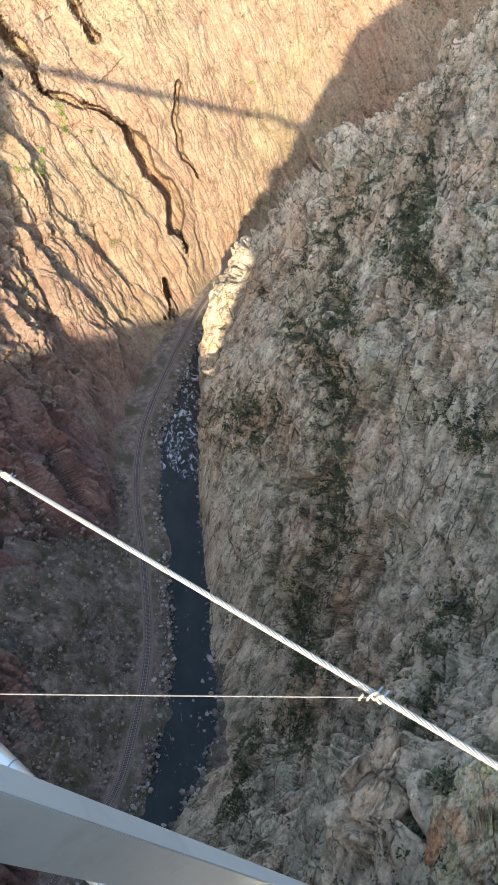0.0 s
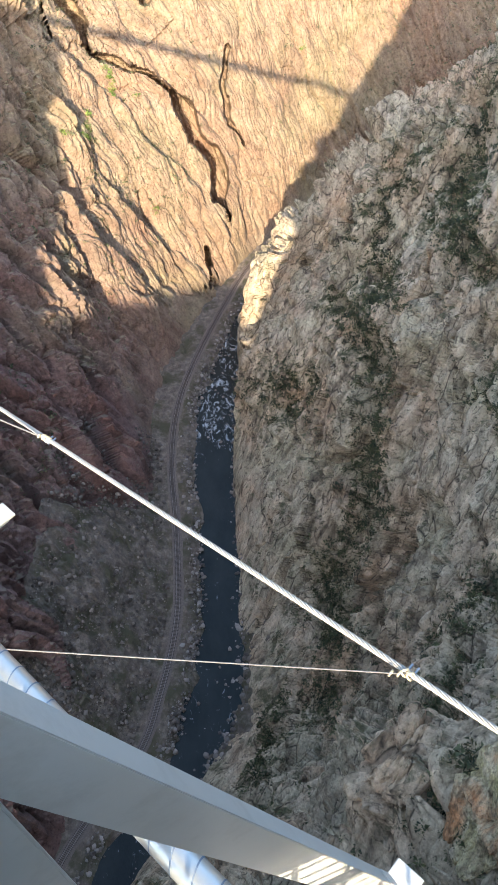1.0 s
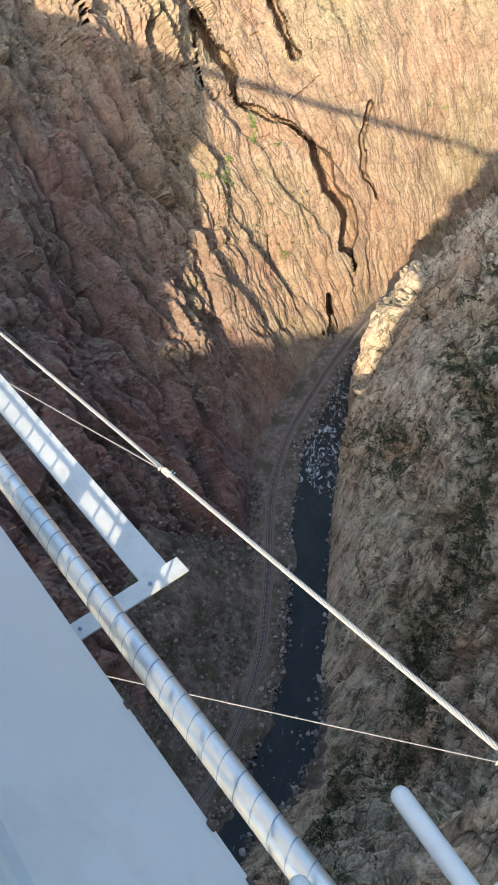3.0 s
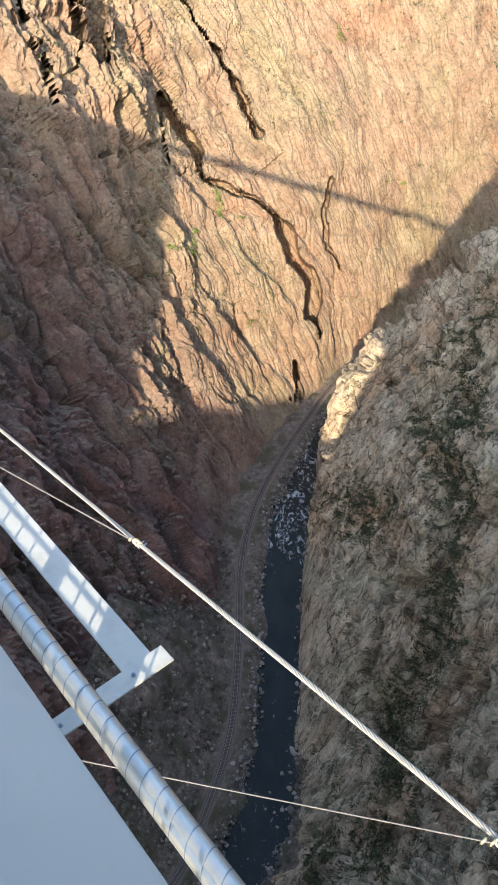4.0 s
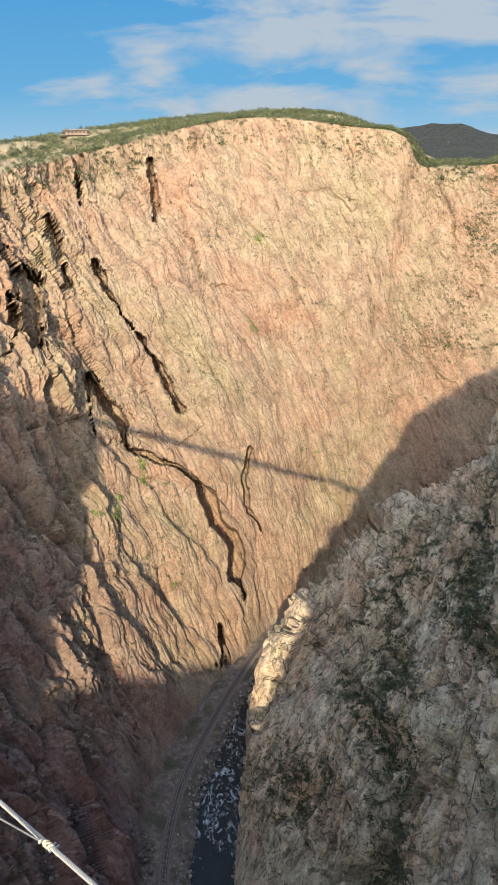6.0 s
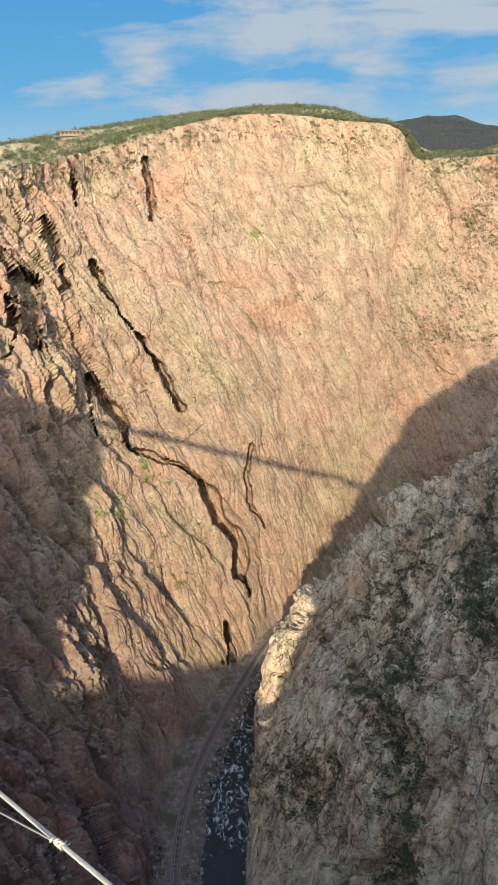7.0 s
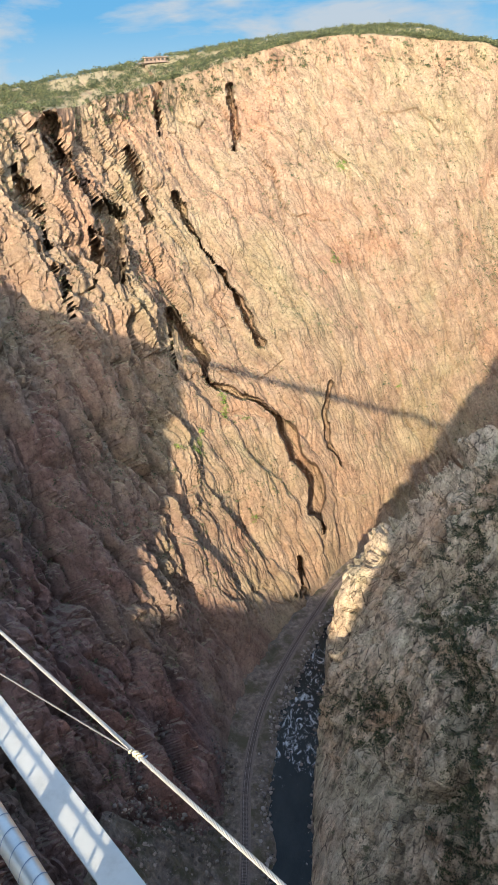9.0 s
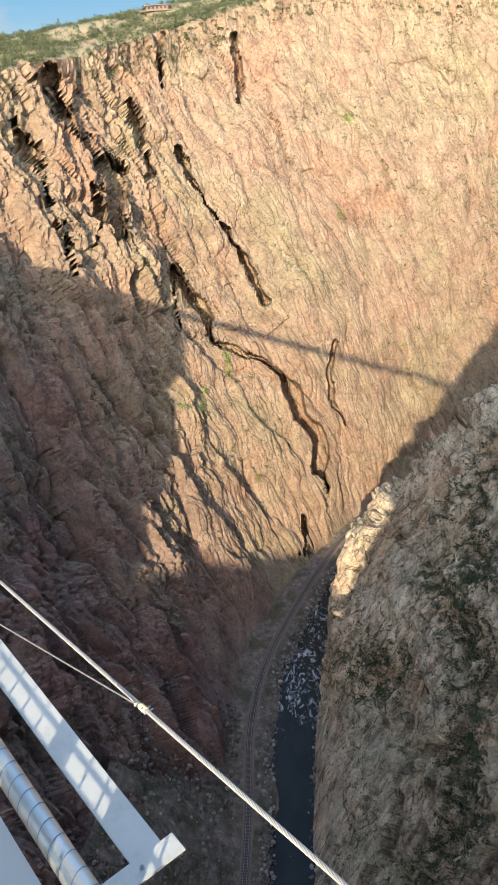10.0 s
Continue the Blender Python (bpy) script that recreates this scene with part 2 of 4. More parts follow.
NORTH = [  # foot x, y; rim x, y, z; hill; bulge
    (-420, -230, -480, -160, 50, 60, 1.0),
    (-220, -170, -245, -125, 30, 50, 1.0),
    (-140, -90, -154, -80, 10, 40, 1.0),
    (-100, -10, -136, 8, 24, 55, 0.95),
    (-78, 60, -150, 80, 18, 45, 0.9),
    (-56, 115, -185, 160, -4, 10, 0.8),
    (-44, 185, -200, 250, -12, 0, 0.8),
    (-44, 240, -190, 350, -14, -4, 0.95),
    (-44, 282, -152, 450, -13, -3, 0.95),
    (-32, 325, -95, 550, 0, 12, 0.95),
    (-12, 368, 0, 610, 20, 26, 0.95),
    (18, 418, 75, 625, 17, 22, 0.95),
    (60, 462, 126, 618, 8, -14, 0.95),
    (95, 478, 146, 628, -15, -16, 0.95),
    (135, 490, 176, 634, -17, -16, 0.9),
    (180, 498, 220, 636, -13, -10, 0.9)]
NORTH_END = [(230, 500, 290, 650, 5, 25, 0.9), (400, 480, 480, 620, 20, 30, 0.9)]
north_steps = [6, 8, 12, 24, 46, 54, 54, 62, 68, 72, 78, 66, 40, 36, 36, 20, 8]
SOUTH = [
    (-420, -300, -420, -440, 40, 60, 1.0),
    (-240, -235, -230, -390, 80, 90, 1.0),
    (-150, -120, -70, -330, 24, 48, 1.0),
    (-105, -30, -15, -130, 8, 14, 1.1),
    (-72, 25, 8, -52, 12, 20, 1.1),
    (-46, 65, 52, -22, 56, 72, 1.0),
    (-25, 92, 105, 30, 70, 90, 0.75),
    (-9, 123, 150, 70, 70, 90, 0.8),
    (-7, 180, 170, 125, 40, 70, 0.95),
    (-5, 248, 170, 180, 10, 40, 1.15),
    (0, 303, 172, 224, -10, 10, 1.25),
    (6, 345, 178, 254, -16, 0, 1.4),
    (50, 408, 215, 285, -20, 0, 1.2),
    (140, 440, 290, 310, -16, 0, 1.0),
    (300, 440, 400, 340, 0, 0, 1.0)]
south_steps = [6, 8, 12, 30, 80, 105, 110, 100, 90, 80, 70, 70, 26, 10]


def crag(p, seed, rugged, run_way, open_joints, drawn_out):
    """How far the rock stands out from the plain wall."""
    way = np.array(run_way) / np.linalg.norm(run_way)
    w = np.stack([smooth(p, 16, seed + 40 + k) for k in range(3)], 1)
    q = p + w * 3.5
    q = q - (q @ way)[:, None] * way * drawn_out
    broken = rugged(p)
    d = layered(p * np.array([1, 1, 0.6]), 90, 3, seed) * 7
    for size, high, groove, least, k in ((25.0, 4.6, 2.2, 0.0, 1), (10.5, 2.5, 1.5, 0.0, 2), (4.6, 1.05, 0.8, 0.06, 3), (2.3, 0.50, 0.35, 0.14, 5)):
        lump, gap = facets(q, size, seed + 10 * k, 0.65)
        d += (lump * high - groove * open_joints * np.exp(-(gap / (0.06 + 0.035 * open_joints)) ** 2)) * (least + (1 - least) * broken)
    return d + layered(p, 5, 3, seed + 4) * 0.45


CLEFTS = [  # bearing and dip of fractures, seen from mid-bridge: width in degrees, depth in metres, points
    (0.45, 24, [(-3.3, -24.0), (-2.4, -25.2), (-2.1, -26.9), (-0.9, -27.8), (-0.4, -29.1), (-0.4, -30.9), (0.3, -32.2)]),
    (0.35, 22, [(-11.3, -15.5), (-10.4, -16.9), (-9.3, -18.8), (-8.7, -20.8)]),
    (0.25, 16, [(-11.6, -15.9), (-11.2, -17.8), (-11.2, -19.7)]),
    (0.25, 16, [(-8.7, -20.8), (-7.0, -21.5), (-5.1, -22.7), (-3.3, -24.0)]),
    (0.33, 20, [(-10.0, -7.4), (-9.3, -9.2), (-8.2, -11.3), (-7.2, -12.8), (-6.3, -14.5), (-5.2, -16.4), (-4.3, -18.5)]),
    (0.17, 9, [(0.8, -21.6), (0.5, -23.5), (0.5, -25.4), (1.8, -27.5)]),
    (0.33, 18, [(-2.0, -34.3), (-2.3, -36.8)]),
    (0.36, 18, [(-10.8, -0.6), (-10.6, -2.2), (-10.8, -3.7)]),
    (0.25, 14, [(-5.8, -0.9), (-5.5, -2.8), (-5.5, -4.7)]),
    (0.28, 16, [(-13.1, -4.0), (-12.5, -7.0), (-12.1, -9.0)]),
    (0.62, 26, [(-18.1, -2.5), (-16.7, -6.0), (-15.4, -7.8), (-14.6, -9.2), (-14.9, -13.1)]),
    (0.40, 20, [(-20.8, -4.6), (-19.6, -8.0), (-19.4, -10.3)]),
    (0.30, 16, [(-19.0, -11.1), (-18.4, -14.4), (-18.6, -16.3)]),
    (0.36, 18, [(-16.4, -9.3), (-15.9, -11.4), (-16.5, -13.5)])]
GULLIES = [[(10.7, -38.6), (14.0, -43.1), (14.0, -49.4), (15.5, -53.4), (12.6, -55.6), (10.5, -58.9), (12.1, -62.8), (13.8, -65.4), (10.0, -67.4)],
           [(16.1, -21.1), (16.8, -24.2), (14.5, -26.8), (11.8, -34.5), (14.0, -37.3)],
           [(31.9, -56.6), (30.2, -61.8), (30.7, -65.3), (28.7, -67.9)],
           [(2.4, -44.7), (6.6, -44.0), (4.7, -46.1)],
           [(19.1, -20.7), (19.1, -28.1), (18.8, -32.3), (21.6, -34.8)],
           [(-0.9, -63.4), (0.9, -67.3), (-2.3, -72.5)],
           [(26.3, -43.1), (28.5, -44.8)],
           [(38.0, -73.4), (40.6, -70.8), (38.0, -68.4)]]
CREST = [(5, [(0.9, -41.0), (2.7, -37.2), (5.0, -34.0), (5.5, -31.6), (7.7, -29.8), (10.4, -27.7), (13.4, -23.9), (15.9, -21.1), (18.5, -19.0)])]  # height, bearing and dip along the sunlit edge of the spur
OUTCROPS = [(15.5, -39.5, 3.0, 3), (20.5, -41.5, 3.0, 3)]  # bearing, dip, half width, height


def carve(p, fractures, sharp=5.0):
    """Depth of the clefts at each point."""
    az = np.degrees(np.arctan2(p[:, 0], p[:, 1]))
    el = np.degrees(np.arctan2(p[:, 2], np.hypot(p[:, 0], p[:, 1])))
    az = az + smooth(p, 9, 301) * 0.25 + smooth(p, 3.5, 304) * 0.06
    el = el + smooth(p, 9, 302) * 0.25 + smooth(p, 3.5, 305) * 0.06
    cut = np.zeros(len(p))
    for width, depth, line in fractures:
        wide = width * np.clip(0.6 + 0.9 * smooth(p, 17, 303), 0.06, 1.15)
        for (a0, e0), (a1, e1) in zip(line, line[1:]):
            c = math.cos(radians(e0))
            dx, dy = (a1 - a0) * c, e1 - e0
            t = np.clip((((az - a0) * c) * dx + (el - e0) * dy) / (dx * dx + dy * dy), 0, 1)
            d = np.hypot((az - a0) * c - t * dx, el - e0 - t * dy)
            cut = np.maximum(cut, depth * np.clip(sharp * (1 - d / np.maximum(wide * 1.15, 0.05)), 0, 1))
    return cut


def ribs(p):
    """Steep ribs, one behind the other, with broad faces to the south and short ones to the north-east."""
    az = np.degrees(np.arctan2(p[:, 0], p[:, 1]))
    el = np.degrees(np.arctan2(p[:, 2], np.hypot(p[:, 0], p[:, 1])))
    u = (p[:, 0] * 0.44 + p[:, 1] * 0.90 + 0.25 * p[:, 2] + 14 * smooth(p, 55, 401) + 3.0 * smooth(p, 13, 402)) / 33.0
    saw = u - np.floor(u)
    saw = np.where(saw < 0.88, saw / 0.88, (1 - saw) / 0.12)
    mask = np.interp(az, [-16, -12, -3, 3], [0.3, 1, 1, 0]) * np.interp(el, [-38, -35, -18, -10], [0.3, 0.9, 1, 0.1])
    return (saw - 0.5) * 6.5 * mask * np.clip(0.55 + 0.9 * smooth(p, 50, 403), 0.1, 1.1)


def build_wall(name, stations, steps, levels, seed, flip, material, rugged, label):
    pts, out, rim, hill = wall_shape(stations, steps, levels)
    n = normals(pts)
    if flip:
        n = -n
    flat, fn = pts.reshape(-1, 3), n.reshape(-1, 3)
    d = crag(flat, seed, rugged, (0.45, 0.6, 0.65) if flip else (0.35, -0.25, -0.9), 3.0 if flip else 2.2, 0.76 if flip else 0.80).reshape(pts.shape[:2])
    if not flip:
        d += ribs(flat).reshape(d.shape)
        bare = flat + fn * d.reshape(-1, 1)
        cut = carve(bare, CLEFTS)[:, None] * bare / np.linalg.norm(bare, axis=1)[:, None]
    else:
        lift = (flat[:, 2] + 9 * smooth(flat, 38, 161) + 3 * smooth(flat, 11, 162)) / 15.0
        saw = lift - np.floor(lift)
        d += ((0.5 - np.where(saw < 0.8, saw / 0.8, (1 - saw) / 0.2)) * 3.0).reshape(d.shape)
        d -= carve(flat + fn * d.reshape(-1, 1), [(1.5, 5.0, g) for g in GULLIES], 1.6).reshape(d.shape)
        d += carve(flat + fn * d.reshape(-1, 1), [(0.9, h, line) for h, line in CREST], 2.0).reshape(d.shape)
        look_at = flat + fn * d.reshape(-1, 1)
        way = look_at / np.linalg.norm(look_at, axis=1)[:, None]
        for az, el, wide, high in OUTCROPS:
            a, e = radians(az), radians(el)
            c = np.array([math.sin(a) * math.cos(e), math.cos(a) * math.cos(e), math.sin(e)])
            far = np.degrees(np.arccos(np.clip(way @ c, -1, 1))) + 0.6 * smooth(flat, 6, 165)
            d += (high * np.clip(2.6 * (1 - far / wide), 0, 1)).reshape(d.shape)
    v = np.linspace(0, 1, levels)[None]
    d *= np.clip(v / 0.12, 0.1, 1)
    d *= np.clip((1.02 - v) / 0.06, 0.25, 1)
    pts = pts + n * d[:, :, None]
    if not flip:
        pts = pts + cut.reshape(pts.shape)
    top = plateau(pts[:, -1], out, hill, seed + 9)
    full = np.concatenate([pts, top], 1)
    ob = new(name, grid_mesh(name, full, material, not flip))
    return tagged(ob, label, "rock", kind="structure"), full


def ribbed(p):
    """How broken the north wall is: ribs upstream, slabs downstream, blocks in the deep shade."""
    az = np.degrees(np.arctan2(p[:, 0], p[:, 1])) + 1.5 * smooth(p, 30, 17)
    low = np.clip((-245 - p[:, 2]) / 25, 0, 1)
    return np.clip(np.interp(az, [-30, -13, -10, 0, 14], [1.3, 1.1, 0.38, 0.22, 0.28]) + 0.5 * low, 0, 1.35)


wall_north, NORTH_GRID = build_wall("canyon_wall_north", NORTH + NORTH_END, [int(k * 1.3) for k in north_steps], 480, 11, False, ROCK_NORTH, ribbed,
                                    "tall pink granite canyon wall with dry grass ledges and dark clefts")
wall_south, SOUTH_GRID = build_wall("canyon_wall_south", SOUTH, south_steps, 540, 57, True, ROCK_SOUTH, lambda p: np.clip(0.9 + 1.0 * smooth(p, 45, 63), 0.35, 1.5),
                                    "steep grey granite canyon wall with shrubs in its gullies")

LICHEN_ROCK = rock("lichen_rock", (0.20, 0.15, 0.09), (0.46, 0.36, 0.22), (0.60, 0.49, 0.32), ((1.1, 0.62, 0.42), (1, 1, 1), (0.95, 1.02, 0.66)),
                   ((0.10, 0.10, 0.04), (0.20, 0.18, 0.08), (0.28, 0.25, 0.10)), 0.60, (0.45, 0.6, 0.65), 0.5, 0.16, relief=1.2, jointed=0.6, crackle=0.7, gritty=0.9, gap=0.3, lean=0.25, turf=False, lichen=0.5)


def crag_block(name, az, el, half, turn, seed, material, label, sink=0.3):
    """A free-standing block of granite on the grey wall, where the line of that bearing and dip meets it."""
    a, e = radians(az), radians(el)
    c = np.array([math.sin(a) * math.cos(e), math.cos(a) * math.cos(e), math.sin(e)])
    g = SOUTH_GRID.reshape(-1, 3)
    place = g[np.argmax((g / np.linalg.norm(g, axis=1)[:, None]) @ c)]
    bm = bmesh.new()
    bmesh.ops.create_icosphere(bm, subdivisions=6, radius=1)
    p = np.array([v.co[:] for v in bm.verts])
    p = np.sign(p) * np.abs(p) ** 0.5 * np.array(half)
    n = p / np.linalg.norm(p, axis=1)[:, None]
    size = min(half)
    big, gap = facets(p + seed * 50.0, size * 1.1, seed, 0.7)
    small, gap2 = facets(p + seed * 70.0, size * 0.32, seed + 3, 0.7)
    out = size * (0.26 * big - 0.20 * np.exp(-(gap / 0.08) ** 2) + 0.07 * small - 0.05 * np.exp(-(gap2 / 0.12) ** 2)) + layered(p, size * 0.25, 3, seed) * size * 0.03
    p = p + n * out[:, None]
    m = Matrix.Translation(Vector(place) - Vector(c) * min(half) * sink) @ Euler([radians(k) for k in turn]).to_matrix().to_4x4()
    for v, q in zip(bm.verts, p):
        v.co = m @ Vector(q)
    me = bpy.data.meshes.new(name)
    bm.to_mesh(me)
    bm.free()
    me.materials.append(material)
    return tagged(new(name, me), label, "rock")


crag_block("boulder", 30.5, -70.3, (9.0, 7.0, 7.5), (10, -20, 40), 3, ROCK_SOUTH, "huge grey granite block with lichen, below the bridge")
crag_block("boulder", 35.5, -66.6, (3.2, 2.6, 2.6), (20, 10, 10), 5, ROCK_SOUTH, "pale angular block perched on the granite", 0.6)
crag_block("boulder", 47.5, -69.0, (4.0, 8.0, 9.0), (0, 25, -10), 7, LICHEN_ROCK, "granite slab stained orange and yellow by lichen")
crag_block("rock_pinnacle", 18.9, -18.2, (2.6, 3.0, 7.5), (0, 8, 20), 9, ROCK_SOUTH, "sunlit granite pinnacle on the crest of the spur")

WATER = mat("river_water", 0.22)
wb = WATER.node_tree.nodes["Principled BSDF"]
wb.inputs["Specular IOR Level"].default_value = 0.12
wc = stretched(WATER, (1, 0.55, 1))
geo = node(WATER, "NewGeometry")
sep = node(WATER, "SeparateXYZ")
join(WATER, geo.outputs["Position"], sep.inputs[0])
reach = node(WATER, "MapRange")
reach.inputs["From Min"].default_value, reach.inputs["From Max"].default_value = 0, 420
join(WATER, sep.outputs[1], reach.inputs["Value"])
fast = ramp(WATER, reach.outputs[0], [(0.24, (0.30, 0.30, 0.30)), (0.30, (0.50, 0.50, 0.50)), (0.34, (0.0, 0.0, 0.0)), (0.57, (0.0, 0.0, 0.0)), (0.63, (1, 1, 1)), (0.78, (0.75, 0.75, 0.75)), (0.85, (0.35, 0.35, 0.35))])
curl = noise_node(WATER, wc, 4.4, 10, 0.66, 1.8)
foam_in = node(WATER, "Math")
foam_in.operation = "MULTIPLY_ADD"
foam_in.inputs[1].default_value = 0.16
join(WATER, fast, foam_in.inputs[0])
join(WATER, curl, foam_in.inputs[2])
foam = ramp(WATER, foam_in.outputs[0], [(0.67, (0, 0, 0)), (0.80, (1, 1, 1))])
murk = ramp(WATER, noise_node(WATER, wc, 9, 5, 0.6), [(0.3, (0.014, 0.018, 0.018)), (0.7, (0.026, 0.031, 0.030))])
join(WATER, mixed(WATER, foam, murk, (0.42, 0.46, 0.48)), wb.inputs["Base Color"])
join(WATER, bump(WATER, noise_node(WATER, wc, 1.6, 6, 0.65, 0.5), 0.5, 0.35), wb.inputs["Normal"])
LEFT_BANK = [(-430, -260), (-215, -195), (-132, -92), (-90, 5), (-62, 66), (-38, 98), (-28.5, 125), (-22, 160), (-22.4, 203), (-25, 245), (-22, 280), (-14, 310), (3, 355), (25, 400), (60, 430), (140, 465), (420, 480)]
RIGHT_BANK = [(-430, -285), (-235, -220), (-145, -105), (-102, -12), (-48, 62), (-23.5, 96), (-8, 123), (-7, 158), (-5.5, 207), (-5, 248), (0, 303), (5, 330), (13, 362), (38, 390), (70, 415), (140, 445), (420, 450)]
river_steps = [10] * 16
lb, rb = spline(LEFT_BANK, river_steps), spline(RIGHT_BANK, river_steps)
s = np.linspace(-0.35, 1.35, 12)[None, :, None]
river = np.concatenate([lb[:, None] + (rb - lb)[:, None] * s, np.full((len(lb), 12, 1), -290.0)], 2)
tagged(new("water", grid_mesh("water", river, WATER, True)), "dark river with white rapids between rocky banks", "river", kind="structure")


# ---- canyon floor: banks, ballast and track ----
def mesh_from(name, verts, faces, material, smooth_shade=False):
    me = bpy.data.meshes.new(name)
    me.from_pydata([tuple(map(float, v)) for v in verts], [], faces)
    me.materials.append(material)
    if smooth_shade:
        me.polygons.foreach_set("use_smooth", [True] * len(me.polygons))
    me.update()
    return me


def sideways(line):
    d = np.gradient(line, axis=0)
    d /= np.linalg.norm(d, axis=1)[:, None]
    return np.stack([-d[:, 1], d[:, 0]], 1)


BANK = mat("bank_gravel", 0.95)
c = stretched(BANK, (1, 1, 1))
col = ramp(BANK, noise_node(BANK, c, 3.0, 10, 0.75), [(0.3, (0.075, 0.056, 0.043)), (0.5, (0.16, 0.122, 0.094)), (0.7, (0.30, 0.24, 0.19))])
scrub = ramp(BANK, noise_node(BANK, c, 11.0, 8, 0.7), [(0.45, (0, 0, 0)), (0.6, (1, 1, 1))])
col = mixed(BANK, scrub, col, (0.075, 0.066, 0.036))
join(BANK, col, BANK.node_tree.nodes["Principled BSDF"].inputs["Base Color"])
join(BANK, bump(BANK, noise_node(BANK, c, 0.9, 8, 0.7), 1.0, 0.5), BANK.node_tree.nodes["Principled BSDF"].inputs["Normal"])

bank_line = spline(LEFT_BANK, [26] * 16)
side = sideways(bank_line)
cols = np.concatenate([np.linspace(-5, 14, 34), np.linspace(15, 62, 34)])
height = np.interp(cols, [-5, -1, 1, 3.5, 8.2, 13, 14.5, 18, 30, 44, 62], [-292.5, -290.6, -289.4, -288.2, -287.6, -287.5, -288.0, -286.0, -276, -262, -247])
floor_pts = np.zeros((len(bank_line), len(cols), 3))
floor_pts[:, :, :2] = bank_line[:, None] + side[:, None] * cols[None, :, None]
# the talus lies only below the near cliff; further on the cliff meets the track
slope = np.clip((238 - bank_line[:, 1]) / 40, 0.0, 1)[:, None]
floor_pts[:, :, 2] = np.where(cols[None] > 14, -287.6 + (height[None] + 287.6) * np.maximum(slope, 0.06), height[None])
rough = np.interp(cols, [-5, 2, 7, 8.5, 13, 14.5, 20, 44], [0.5, 1.0, 0.5, 0.06, 0.06, 0.5, 1.2, 2.2])
q = floor_pts.reshape(-1, 3)
floor_pts[:, :, 2] += (layered(q, 7, 4, 71) + facets(q, 3.0, 75, 0.6)[0] * 0.5).reshape(floor_pts.shape[:2]) * rough
shore = smooth(q, 12, 77).reshape(floor_pts.shape[:2]) * np.interp(cols, [-5, 0, 4, 7], [1.8, 1.8, 1.0, 0])
floor_pts[:, :, :2] += side[:, None] * shore[:, :, None]
tagged(new("ground", grid_mesh("ground", floor_pts, BANK, False)), "rubble bank and talus between river and cliff", "ground", kind="structure")

right_line = spline(RIGHT_BANK, [26] * 16)
rside = -sideways(right_line)
rc = np.linspace(-3, 12, 16)
rpts = np.zeros((len(right_line), 16, 3))
rpts[:, :, :2] = right_line[:, None] + rside[:, None] * rc[None, :, None]
rpts[:, :, 2] = np.interp(rc, [-3, 0, 3, 12], [-292, -290.3, -288.6, -284])
q = rpts.reshape(-1, 3)
rpts[:, :, 2] += (facets(q, 3.0, 85, 0.6)[0] * 0.8 + layered(q, 6, 3, 86)).reshape(rpts.shape[:2])
tagged(new("ground", grid_mesh("ground", rpts, BANK, True)), "rocky river bank at the foot of the grey cliff", "ground", kind="structure")

# railway on the ballast
BALLAST = mat("ballast", 0.95)
c = stretched(BALLAST, (1, 1, 1))
join(BALLAST, ramp(BALLAST, noise_node(BALLAST, c, 0.5, 8, 0.8), [(0.3, (0.09, 0.068, 0.055)), (0.7, (0.23, 0.18, 0.15))]), BALLAST.node_tree.nodes["Principled BSDF"].inputs["Base Color"])
RAIL = mat("rail_steel", 0.45, 0.8, (0.30, 0.25, 0.22))
TIMBER = mat("sleeper_timber", 0.9, 0, (0.055, 0.042, 0.035))
track_mid = spline(LEFT_BANK, [60] * 16)
track_side = sideways(track_mid)
track_mid = track_mid + track_side * 10.6
keep = (track_mid[:, 1] > -60) & (track_mid[:, 0] < 260)
track_mid, track_side = track_mid[keep], track_side[keep]
track = tagged(new("railway_track"), "single railway track on brown ballast beside the river", "railway")


def part(name, me, parent, label=""):
    ob = new(name, me)
    ob.parent = parent
    if label:
        ob["label"] = label
    return ob


def ribbon(name, line, sides, profile, material):
    """Sweep a profile of (offset, height) along a line on the canyon floor."""
    p = np.zeros((len(line), len(profile), 3))
    for k, (o, z) in enumerate(profile):
        p[:, k, :2] = line + sides * o
        p[:, k, 2] = z
    return grid_mesh(name, p, material, False)


part("ballast", ribbon("ballast", track_mid, track_side, [(-2.6, -287.75), (-1.7, -287.15), (1.7, -287.15), (2.6, -287.75)], BALLAST), track)
for o in (-0.75, 0.75):
    part("rail", ribbon("rail", track_mid, track_side, [(o - 0.06, -287.0), (o - 0.045, -286.82), (o + 0.045, -286.82), (o + 0.06, -287.0)], RAIL), track, "worn steel rail")
step = np.concatenate([[0], np.cumsum(np.linalg.norm(np.diff(track_mid, axis=0), axis=1))])
def timber(cx, cy, sx, sy, b):
    """Corners and faces of one sleeper laid across the track."""
    v = [(cx + sx * a + sy * w, cy + sy * a - sx * w, z) for z in (-287.2, -287.03) for a, w in ((-1.3, -0.12), (1.3, -0.12), (1.3, 0.12), (-1.3, 0.12))]
    return v, [(b + 4, b + 5, b + 6, b + 7), (b, b + 1, b + 5, b + 4), (b + 1, b + 2, b + 6, b + 5), (b + 2, b + 3, b + 7, b + 6), (b + 3, b, b + 4, b + 7)]


